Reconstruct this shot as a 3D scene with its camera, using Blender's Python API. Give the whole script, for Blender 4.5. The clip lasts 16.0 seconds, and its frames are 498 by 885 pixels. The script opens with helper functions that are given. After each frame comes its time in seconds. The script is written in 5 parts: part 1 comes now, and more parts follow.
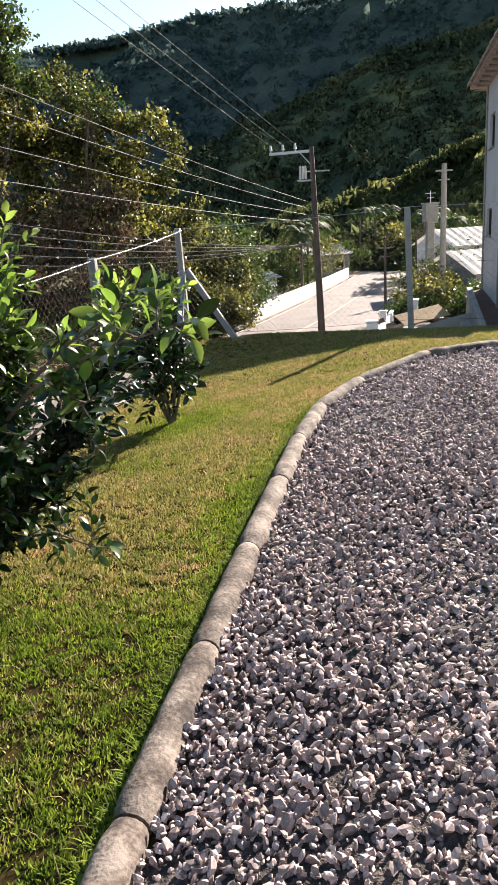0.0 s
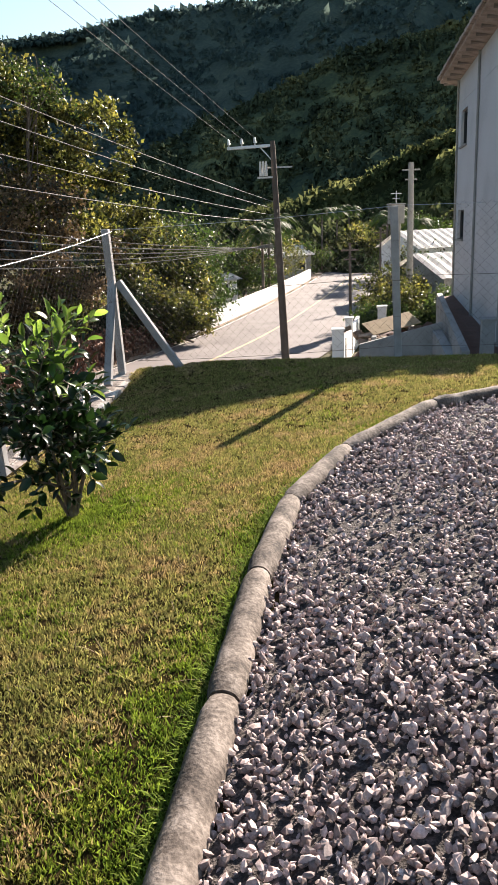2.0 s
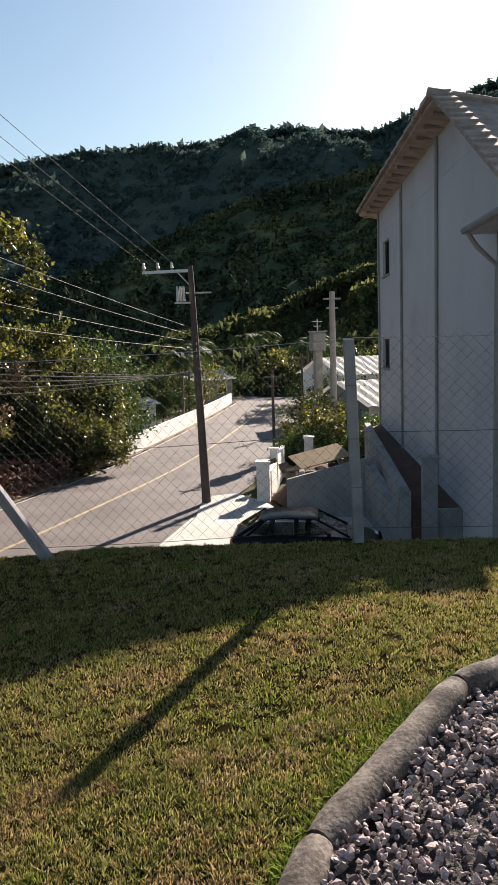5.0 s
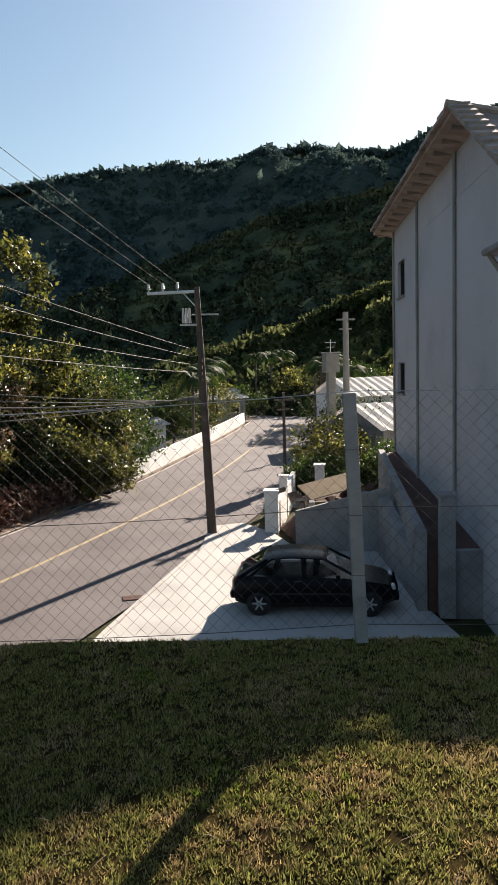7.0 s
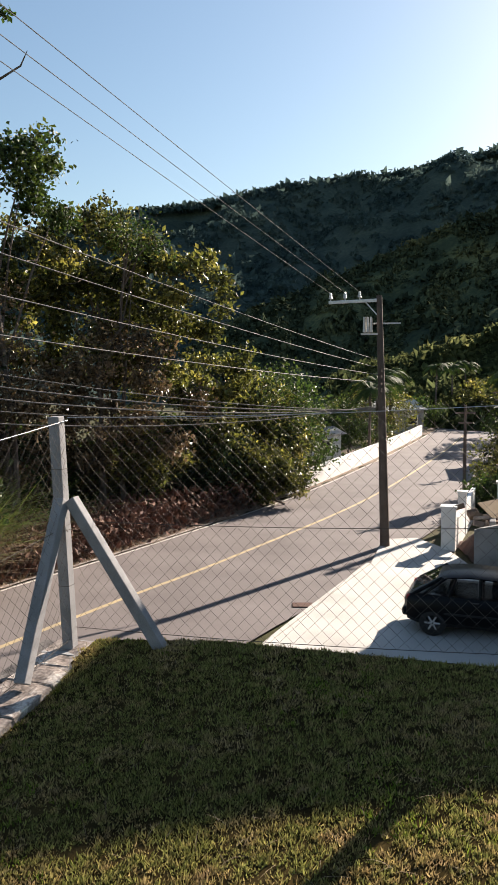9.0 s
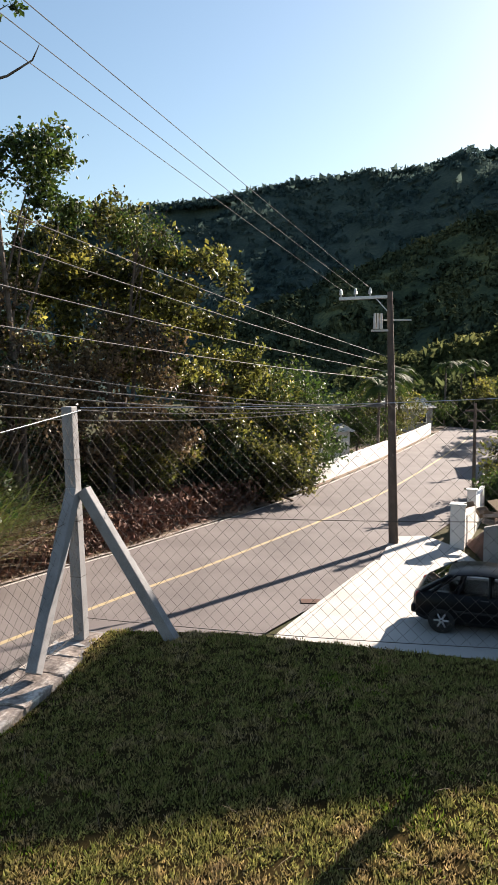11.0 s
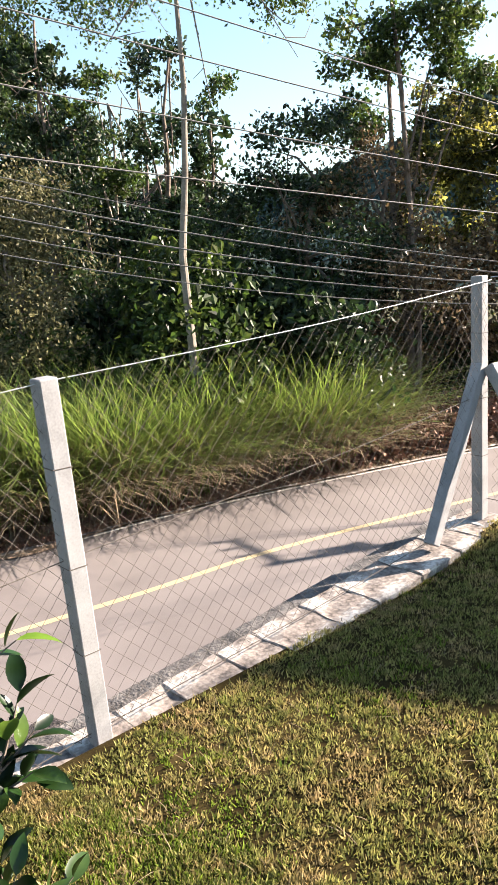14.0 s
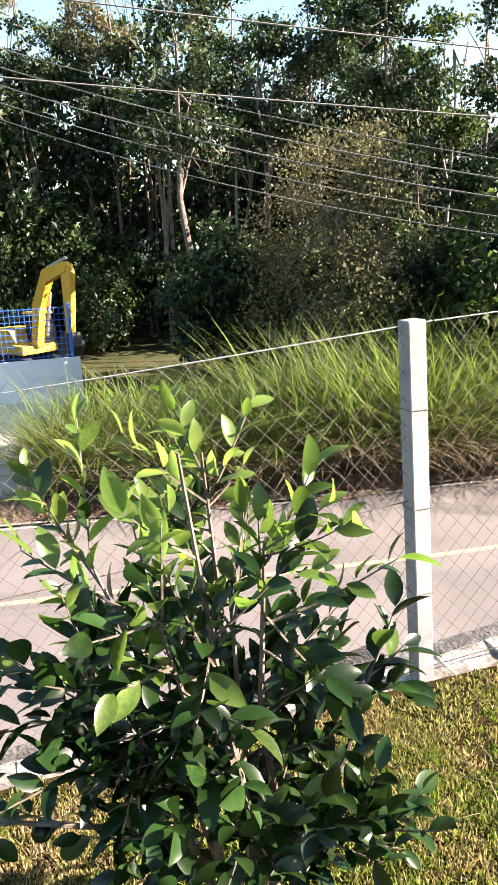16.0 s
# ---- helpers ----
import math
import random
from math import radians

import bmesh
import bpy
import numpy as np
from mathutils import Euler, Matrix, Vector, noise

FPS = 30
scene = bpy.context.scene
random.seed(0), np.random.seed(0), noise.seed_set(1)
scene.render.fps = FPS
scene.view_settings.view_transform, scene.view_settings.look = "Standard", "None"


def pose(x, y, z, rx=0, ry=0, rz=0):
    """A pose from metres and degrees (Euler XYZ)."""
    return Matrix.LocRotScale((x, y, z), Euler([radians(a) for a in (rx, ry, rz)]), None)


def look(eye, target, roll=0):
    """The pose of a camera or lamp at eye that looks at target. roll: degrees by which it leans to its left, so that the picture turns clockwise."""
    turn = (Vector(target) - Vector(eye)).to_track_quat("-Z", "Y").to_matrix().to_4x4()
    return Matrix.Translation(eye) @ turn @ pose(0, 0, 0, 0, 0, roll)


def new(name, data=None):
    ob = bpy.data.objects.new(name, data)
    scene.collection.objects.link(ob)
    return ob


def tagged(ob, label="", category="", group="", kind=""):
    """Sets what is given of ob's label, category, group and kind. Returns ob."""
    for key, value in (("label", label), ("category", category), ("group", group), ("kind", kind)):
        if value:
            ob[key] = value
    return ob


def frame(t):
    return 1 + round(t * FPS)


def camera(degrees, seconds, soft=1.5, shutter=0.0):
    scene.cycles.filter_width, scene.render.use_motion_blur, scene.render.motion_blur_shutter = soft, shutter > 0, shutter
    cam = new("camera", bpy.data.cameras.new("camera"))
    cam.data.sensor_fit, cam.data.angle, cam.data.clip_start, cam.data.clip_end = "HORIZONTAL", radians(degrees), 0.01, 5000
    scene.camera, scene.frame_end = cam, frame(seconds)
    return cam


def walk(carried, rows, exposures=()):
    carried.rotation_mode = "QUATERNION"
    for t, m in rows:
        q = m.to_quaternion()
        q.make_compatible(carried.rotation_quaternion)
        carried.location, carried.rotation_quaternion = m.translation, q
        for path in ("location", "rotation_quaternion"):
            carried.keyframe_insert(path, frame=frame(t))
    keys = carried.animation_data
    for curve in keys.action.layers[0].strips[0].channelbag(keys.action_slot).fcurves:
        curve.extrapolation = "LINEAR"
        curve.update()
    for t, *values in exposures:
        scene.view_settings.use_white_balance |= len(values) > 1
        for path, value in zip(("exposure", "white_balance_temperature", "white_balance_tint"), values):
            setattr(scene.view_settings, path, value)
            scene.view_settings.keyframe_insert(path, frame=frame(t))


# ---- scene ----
cam = camera(37.4, 16.0)
PATH = [
    (0, (0.363, -11.518, 1.64), (0.438, -9.598, 1.087), -3.4),
    (0.5, (0.474, -10.828, 1.624), (0.573, -8.914, 1.052), -3.8),
    (1, (0.512, -10.303, 1.58), (0.661, -8.387, 1.027), -4.0),
    (1.5, (0.569, -9.741, 1.612), (0.742, -7.839, 1.017), -3.3),
    (2, (0.657, -9.226, 1.668), (0.835, -7.314, 1.108), -2.8),
    (2.5, (0.723, -8.74, 1.714), (0.913, -6.811, 1.221), -2.4),
    (3, (0.825, -8.249, 1.735), (1.055, -6.314, 1.282), -1.6),
    (3.5, (0.873, -7.845, 1.724), (1.134, -5.906, 1.311), -1.5),
    (4, (0.96, -7.383, 1.751), (1.25, -5.439, 1.38), -1.9),
    (4.5, (1.096, -6.924, 1.79), (1.439, -4.98, 1.468), -2.1),
    (4.7, (1.109, -6.76, 1.762), (1.488, -4.818, 1.473), -1.8),
    (6.8, (1.64, -5.464, 2.014), (2.108, -3.53, 1.818), -2.6),
    (7, (1.651, -5.425, 2.019), (2.02, -3.47, 1.81), -1.7),
    (7.5, (1.634, -5.404, 2.029), (1.776, -3.419, 1.823), -1.1),
    (8, (1.573, -5.353, 1.993), (1.562, -3.363, 1.793), -0.6),
    (8.5, (1.564, -5.342, 1.987), (1.479, -3.354, 1.791), -0.4),
    (8.7, (1.603, -5.343, 1.997), (1.502, -3.353, 1.815), -0.6),
    (10.8, (1.553, -5.238, 1.927), (1.489, -3.245, 1.767), -0.3),
    (11, (1.557, -5.309, 1.949), (1.437, -3.32, 1.768), -0.2),
    (11.5, (1.551, -5.299, 1.951), (1.274, -3.33, 1.739), -0.6),
    (12, (1.557, -5.28, 1.932), (1.206, -3.326, 1.686), -0.9),
    (12.5, (1.551, -5.286, 1.927), (1.123, -3.352, 1.649), -1.0),
    (13, (1.499, -5.302, 1.91), (0.899, -3.421, 1.59), -1.2),
    (13.5, (1.436, -5.269, 1.853), (0.599, -3.493, 1.473), -1.6),
    (14, (1.417, -5.223, 1.818), (0.34, -3.599, 1.368), -2.5),
    (14.5, (1.406, -5.219, 1.807), (0.119, -3.774, 1.303), -2.7),
    (15, (1.341, -5.299, 1.769), (-0.088, -3.999, 1.251), -2.5),
    (15.5, (1.338, -5.357, 1.774), (-0.208, -4.204, 1.242), -2.4),
    (16, (1.293, -5.429, 1.77), (-0.332, -4.388, 1.245), -2.1),
]
EXPOSURE = [(t, e, 6400, 8.5) for t, e in ((0.0, 2.15), (1.5, 2.1), (2.5, 1.9), (3.2, 1.5), (4.5, 1.42), (7.0, 1.35), (8.5, 1.5), (11.0, 1.7), (12.5, 2.05), (14.0, 2.6), (15.0, 2.85), (16.0, 2.9))]
walk(cam, [(t, look(eye, target, roll)) for t, eye, target, roll in PATH], EXPOSURE)

# ---- light ----
SUN_AZ, SUN_EL = 38.3, 26.4          # degrees from +y towards +x, above the horizon
world = bpy.data.worlds.new("sky")
scene.world = world
world.use_nodes = True
wn = world.node_tree
sky = wn.nodes.new("ShaderNodeTexSky")
sky.sky_type, sky.sun_disc = "NISHITA", False
sky.sun_elevation, sky.sun_rotation = radians(SUN_EL), radians(SUN_AZ)
sky.air_density, sky.dust_density, sky.ozone_density = 1.3, 0.7, 1.8
wn.nodes["Background"].inputs[1].default_value = 0.05
wn.links.new(sky.outputs[0], wn.nodes["Background"].inputs[0])
sun = new("sun", bpy.data.lights.new("sun", "SUN"))
sun.data.energy, sun.data.angle, sun.data.color = 5.0, radians(0.5), (1.0, 0.85, 0.72)
SUN_DIR = Vector((math.sin(radians(SUN_AZ)) * math.cos(radians(SUN_EL)), math.cos(radians(SUN_AZ)) * math.cos(radians(SUN_EL)), math.sin(radians(SUN_EL))))
sun.matrix_world = look(SUN_DIR * 50, (0, 0, 0))


# ---- materials ----
def material(name, colours, scale=8.0, rough=0.8, metal=0.0, bump=0.3, fine=60.0, depth=0.01, vary=0.0, stops=None, translucent=0.0, coords="Object", gloss=0.4):
    """Colours spread by noise of two scales, with relief; vary: brightness by object or island."""
    m = bpy.data.materials.new(name)
    m.use_nodes = True
    n, l = m.node_tree.nodes, m.node_tree.links
    b = n["Principled BSDF"]
    b.inputs["Specular IOR Level"].default_value = gloss
    b.inputs["Roughness"].default_value, b.inputs["Metallic"].default_value = rough, metal
    tc = n.new("ShaderNodeTexCoord")
    big = n.new("ShaderNodeTexNoise")
    big.inputs["Scale"].default_value, big.inputs["Detail"].default_value = scale, 6
    small = n.new("ShaderNodeTexNoise")
    small.inputs["Scale"].default_value, small.inputs["Detail"].default_value = fine, 4
    for t in (big, small):
        l.new(tc.outputs[coords], t.inputs["Vector"])
    mix = n.new("ShaderNodeMix")
    mix.inputs[0].default_value = 0.35
    l.new(big.outputs[0], mix.inputs[2]), l.new(small.outputs[0], mix.inputs[3])
    ramp = n.new("ShaderNodeValToRGB")
    e = ramp.color_ramp.elements
    places = stops or [0.32 + 0.36 * i / max(1, len(colours) - 1) for i in range(len(colours))]
    e[0].position, e[0].color = places[0], (*colours[0], 1)
    e[1].position, e[1].color = places[-1], (*colours[-1], 1)
    for p, c in list(zip(places, colours))[1:-1]:
        e.new(p).color = (*c, 1)
    out = ramp.outputs[0]
    l.new(mix.outputs[0], ramp.inputs[0])
    if vary:
        geo, info = n.new("ShaderNodeNewGeometry"), n.new("ShaderNodeObjectInfo")
        add = n.new("ShaderNodeMath")
        add.operation = "ADD"
        l.new(geo.outputs["Random Per Island"], add.inputs[0]), l.new(info.outputs["Random"], add.inputs[1])
        wrap = n.new("ShaderNodeMath")
        wrap.operation = "FRACT"
        l.new(add.outputs[0], wrap.inputs[0])
        span = n.new("ShaderNodeMapRange")
        span.inputs[3].default_value, span.inputs[4].default_value = 1 - vary, 1 + vary
        l.new(wrap.outputs[0], span.inputs[0])
        hsv = n.new("ShaderNodeHueSaturation")
        l.new(span.outputs[0], hsv.inputs["Value"]), l.new(out, hsv.inputs["Color"])
        out = hsv.outputs[0]
    l.new(out, b.inputs["Base Color"])
    if bump:
        bu = n.new("ShaderNodeBump")
        bu.inputs["Strength"].default_value, bu.inputs["Distance"].default_value = bump, depth
        l.new(mix.outputs[0], bu.inputs["Height"]), l.new(bu.outputs[0], b.inputs["Normal"])
    if translucent:
        tr = n.new("ShaderNodeBsdfTranslucent")
        ms = n.new("ShaderNodeMixShader")
        ms.inputs[0].default_value = translucent
        warm = n.new("ShaderNodeHueSaturation")
        warm.inputs["Saturation"].default_value, warm.inputs["Value"].default_value = 1.05, 1.8
        l.new(out, warm.inputs["Color"]), l.new(warm.outputs[0], tr.inputs[0])
        l.new(b.outputs[0], ms.inputs[1]), l.new(tr.outputs[0], ms.inputs[2])
        l.new(ms.outputs[0], n["Material Output"].inputs[0])
    return m


SOIL = material("lawn_soil", [(0.014, 0.011, 0.005), (0.035, 0.026, 0.011), (0.07, 0.05, 0.02)], 2.2, 1.0, gloss=0.0, fine=90, depth=0.02)
BLADE = material("grass_blade", [(0.28, 0.2, 0.115), (0.25, 0.19, 0.088), (0.16, 0.165, 0.05), (0.24, 0.19, 0.082), (0.33, 0.25, 0.15)], 1.7, 0.8, bump=0, fine=16, vary=0.75, gloss=0.05, translucent=0.3)
BLADE_GREEN = material("green_blade", [(0.17, 0.165, 0.042), (0.09, 0.13, 0.02), (0.13, 0.17, 0.026), (0.2, 0.195, 0.05)], 2.6, 0.8, bump=0, fine=16, vary=0.7, gloss=0.05, translucent=0.32)
STONE = material("gravel_stone", [(0.15, 0.112, 0.104), (0.29, 0.226, 0.212), (0.52, 0.425, 0.4)], 14, 0.75, fine=150, depth=0.004, vary=0.5)
# bed colour kept near black to paint the shadow in gaps between stones
SHADED_GRAVEL_BED = material("gravel_bed", [(0.014, 0.012, 0.011), (0.045, 0.037, 0.035), (0.15, 0.122, 0.114)], 42, 0.95, fine=130, depth=0.03, bump=1)
LOG = material("log_concrete", [(0.025, 0.019, 0.016), (0.07, 0.054, 0.044), (0.13, 0.105, 0.088), (0.21, 0.175, 0.15)], 7, 0.9, stops=[0.38, 0.46, 0.54, 0.62], fine=60, depth=0.014, bump=0.8)
ASPHALT = material("asphalt", [(0.1, 0.084, 0.081), (0.138, 0.118, 0.114), (0.168, 0.146, 0.141)], 0.5, 0.85, fine=120, depth=0.004)
PAINT_YELLOW = material("road_paint", [(0.26, 0.21, 0.14), (0.46, 0.36, 0.19)], 3, 0.8, fine=60, depth=0.002)
PAINT_WHITE = material("white_line", [(0.4, 0.37, 0.33), (0.55, 0.52, 0.47)], 3, 0.8, fine=60, depth=0.002)
SLAB = material("pale_slab", [(0.32, 0.305, 0.28), (0.46, 0.44, 0.41), (0.53, 0.51, 0.475)], 0.6, 0.85, fine=40, depth=0.004)
CONCRETE = material("grey_concrete", [(0.16, 0.155, 0.15), (0.25, 0.245, 0.24), (0.31, 0.305, 0.3)], 1.4, 0.9, fine=45, depth=0.006)
POST = material("post_concrete", [(0.15, 0.148, 0.15), (0.225, 0.222, 0.226), (0.28, 0.277, 0.282)], 5, 0.85, fine=110, depth=0.003)
CURB = material("curb_concrete", [(0.06, 0.05, 0.044), (0.2, 0.165, 0.145), (0.28, 0.24, 0.21), (0.55, 0.5, 0.45)], 5.5, 0.95, fine=34, stops=[0.36, 0.46, 0.53, 0.62], depth=0.02, bump=0.8)
ROUGH = material("rough_mortar", [(0.04, 0.036, 0.034), (0.1, 0.09, 0.085), (0.2, 0.18, 0.165)], 9, 0.95, fine=60, depth=0.03, bump=1)
PALE_BARK = material("pale_bark", [(0.11, 0.09, 0.07), (0.19, 0.165, 0.135), (0.27, 0.24, 0.2)], 3, 0.9, fine=25, depth=0.02)
PLASTER = material("pale_plaster", [(0.36, 0.35, 0.36), (0.46, 0.45, 0.46), (0.5, 0.49, 0.5)], 0.45, 0.9, fine=20, depth=0.004)
WHITE_WALL = material("white_wall_paint", [(0.6, 0.59, 0.57), (0.78, 0.77, 0.75)], 0.8, 0.8, fine=20, depth=0.003)
TILE = material("roof_tile", [(0.19, 0.14, 0.11), (0.3, 0.235, 0.195), (0.38, 0.32, 0.275)], 3, 0.85, fine=30, depth=0.01, vary=0.2)
PALE_ROOF = material("pale_roof", [(0.55, 0.53, 0.5), (0.7, 0.68, 0.65)], 2, 0.7, fine=20, depth=0.004)
WOOD_POLE = material("weathered_pole", [(0.07, 0.05, 0.04), (0.13, 0.1, 0.08)], 3, 0.85, fine=40, depth=0.01)
GREY_POLE = material("concrete_pole", [(0.25, 0.23, 0.2), (0.34, 0.32, 0.28)], 3, 0.9, fine=40, depth=0.005)
STEEL = material("galvanised_steel", [(0.4, 0.4, 0.41), (0.55, 0.55, 0.56)], 20, 0.45, 0.8, bump=0.1, fine=80)
WIRE = material("fence_wire", [(0.06, 0.05, 0.042), (0.11, 0.095, 0.085)], 12, 0.8, 0.0, bump=0, gloss=0.2)
CABLE = material("cable", [(0.13, 0.122, 0.114), (0.2, 0.187, 0.175)], 3, 0.7, bump=0, gloss=0.2)
BARK = material("bark", [(0.05, 0.035, 0.025), (0.12, 0.09, 0.07), (0.2, 0.17, 0.14)], 4, 0.95, fine=30, depth=0.03, bump=0.8)
LEAF = {
    # citrus sun and shade by colour: near-black low leaves, yellow-green upper ones
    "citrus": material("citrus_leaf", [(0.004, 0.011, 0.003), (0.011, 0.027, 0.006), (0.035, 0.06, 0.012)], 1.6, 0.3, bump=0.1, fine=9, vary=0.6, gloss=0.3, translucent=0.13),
    "sunned": material("sunned_citrus_leaf", [(0.035, 0.07, 0.012), (0.09, 0.14, 0.026), (0.19, 0.235, 0.055)], 1.6, 0.32, bump=0.1, fine=9, vary=0.5, gloss=0.5, translucent=0.5),
    "green": material("green_foliage", [(0.012, 0.026, 0.006), (0.034, 0.056, 0.012), (0.085, 0.1, 0.022)], 0.9, 0.5, bump=0, fine=5, vary=0.7, gloss=0.3, translucent=0.3),
    # the palest olive tone stands in for sun glints on leaves
    "olive": material("olive_foliage", [(0.012, 0.016, 0.005), (0.06, 0.065, 0.015), (0.25, 0.215, 0.055)], 0.9, 0.4, bump=0, fine=5, vary=0.85, gloss=0.4, translucent=0.42),
    "dark": material("dark_foliage", [(0.008, 0.018, 0.007), (0.02, 0.036, 0.012), (0.05, 0.064, 0.02)], 0.9, 0.45, bump=0, fine=5, vary=0.7, gloss=0.3, translucent=0.2),
    # top brown tone raised to paint leaf glints as well
    "brown": material("brown_foliage", [(0.02, 0.015, 0.008), (0.1, 0.068, 0.034), (0.32, 0.235, 0.15)], 0.9, 0.38, bump=0, fine=5, vary=0.8, gloss=0.3, translucent=0.2),
    "reed": material("reed_leaf", [(0.18, 0.15, 0.06), (0.1, 0.15, 0.03), (0.18, 0.2, 0.062)], 0.9, 0.55, bump=0, fine=6, vary=0.7, gloss=0.3, translucent=0.42),
    "straw": material("straw", [(0.12, 0.08, 0.05), (0.22, 0.16, 0.1), (0.3, 0.24, 0.15)], 0.9, 0.8, bump=0, fine=6, vary=0.4, translucent=0.15),
    "litter": material("leaf_litter", [(0.07, 0.03, 0.02), (0.16, 0.08, 0.052), (0.32, 0.19, 0.125)], 0.9, 0.8, bump=0, fine=6, vary=0.5),
    "willow": material("willow_foliage", [(0.045, 0.045, 0.02), (0.11, 0.1, 0.045), (0.2, 0.175, 0.09)], 0.9, 0.55, bump=0, fine=5, vary=0.5, gloss=0.2, translucent=0.2),
    "palm": material("palm_frond", [(0.02, 0.036, 0.01), (0.036, 0.058, 0.015), (0.06, 0.08, 0.024)], 0.9, 0.7, bump=0, fine=6, vary=0.3, gloss=0.1, translucent=0.15),
}
# far canopy: distance haze is mixed into the colour as a pale blue tint
FOREST_HAZY = material("hazy_forest_canopy", [(0.025, 0.042, 0.044), (0.05, 0.074, 0.068), (0.085, 0.112, 0.095)], 0.05, 1.0, fine=0.7, depth=1.2, bump=1, vary=0.3, gloss=0.0, translucent=0.25)
# low rise: sunlight on the crowns is put into this brighter olive
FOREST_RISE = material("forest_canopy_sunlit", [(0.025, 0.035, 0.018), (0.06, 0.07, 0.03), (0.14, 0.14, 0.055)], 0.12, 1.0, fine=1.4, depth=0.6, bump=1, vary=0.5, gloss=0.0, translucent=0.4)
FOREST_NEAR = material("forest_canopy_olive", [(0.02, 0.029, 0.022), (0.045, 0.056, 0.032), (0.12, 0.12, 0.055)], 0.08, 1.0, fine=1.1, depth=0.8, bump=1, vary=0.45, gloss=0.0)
GROUND = material("rough_ground", [(0.02, 0.03, 0.012), (0.05, 0.05, 0.02), (0.09, 0.07, 0.04)], 0.4, 0.95, fine=6, depth=0.1, bump=0.8, gloss=0.1)
EARTH = material("bare_earth", [(0.09, 0.06, 0.04), (0.17, 0.12, 0.085), (0.22, 0.17, 0.12)], 1.2, 0.95, fine=30, depth=0.03, bump=0.8)
DARK_SOIL = material("red_soil", [(0.05, 0.025, 0.018), (0.11, 0.055, 0.04)], 2, 0.95, fine=30, depth=0.04, bump=0.8)
BLACK = material("black_car_paint", [(0.003, 0.003, 0.0035), (0.005, 0.005, 0.006)], 2, 0.3, bump=0, gloss=0.12)
CLEAR = bpy.data.materials.new("clear_glass")
CLEAR.use_nodes = True
for key, value in (("Transmission Weight", 1.0), ("Roughness", 0.02), ("IOR", 1.05), ("Base Color", (0.6, 0.64, 0.66, 1))):
    CLEAR.node_tree.nodes["Principled BSDF"].inputs[key].default_value = value
RUBBER = material("tyre_rubber", [(0.012, 0.012, 0.012), (0.02, 0.02, 0.02)], 20, 0.85, bump=0.2)
GLASS = material("car_glass", [(0.015, 0.018, 0.02), (0.02, 0.024, 0.026)], 2, 0.06, bump=0)
LIGHTS = {"red": material("tail_lens", [(0.25, 0.02, 0.02), (0.3, 0.03, 0.03)], 5, 0.2, bump=0), "white": material("head_lens", [(0.5, 0.5, 0.5), (0.6, 0.6, 0.6)], 5, 0.15, bump=0)}
RAFTER = material("grey_timber", [(0.16, 0.13, 0.11), (0.26, 0.22, 0.19)], 3, 0.85, fine=30)
BOARD = material("plywood_board", [(0.3, 0.2, 0.1), (0.42, 0.3, 0.17)], 3, 0.8, fine=30)
DARK = material("dark_recess", [(0.02, 0.02, 0.022), (0.03, 0.03, 0.032)], 4, 0.6, bump=0)
YELLOW = material("yellow_machine_paint", [(0.5, 0.28, 0.02), (0.62, 0.36, 0.04)], 3, 0.5, fine=20, bump=0.1)
BLUE = material("blue_mesh_paint", [(0.03, 0.1, 0.35), (0.05, 0.14, 0.45)], 5, 0.5, bump=0)
PORCELAIN = material("porcelain", [(0.45, 0.43, 0.4), (0.6, 0.58, 0.55)], 9, 0.3, bump=0)


# ---- building blocks ----
def part(name, bm, mat, parent=None, label=""):
    """Links a bmesh, or a (vertices, faces) pair, as one mesh object, under a thing or a part."""
    me = bpy.data.meshes.new(name)
    if isinstance(bm, tuple):
        me.from_pydata(*(bm[0], [], bm[1]))
    else:
        bmesh.ops.recalc_face_normals(bm, faces=bm.faces)
        bm.to_mesh(me)
        bm.free()
    me.materials.append(mat)
    ob = new(name, me)
    ob.parent = parent
    return tagged(ob, label)


def thing(name, label, category, at=(0, 0, 0), turn=0.0, group="", kind=""):
    ob = new(name)
    ob.matrix_basis = pose(*at, 0, 0, turn)
    return tagged(ob, label, category, group, kind)


def smooth(ob, angle=40):
    ob.data.polygons.foreach_set("use_smooth", [True] * len(ob.data.polygons))
    ob.data.set_sharp_from_angle(angle=radians(angle))
    return ob


def box(bm, c, size, m=Matrix(), bevel=0.0):
    r = bmesh.ops.create_cube(bm, size=1, matrix=m @ Matrix.Translation(c) @ Matrix.Diagonal((*size, 1)))
    if bevel:
        es = {e for v in r["verts"] for e in v.link_edges}
        bmesh.ops.bevel(bm, geom=list(es), offset=bevel, segments=2, affect="EDGES", profile=0.5)
    return bm


def boxes(*items, bevel=0.0):
    bm = bmesh.new()
    for c, s in items:
        box(bm, c, s, bevel=bevel)
    return bm


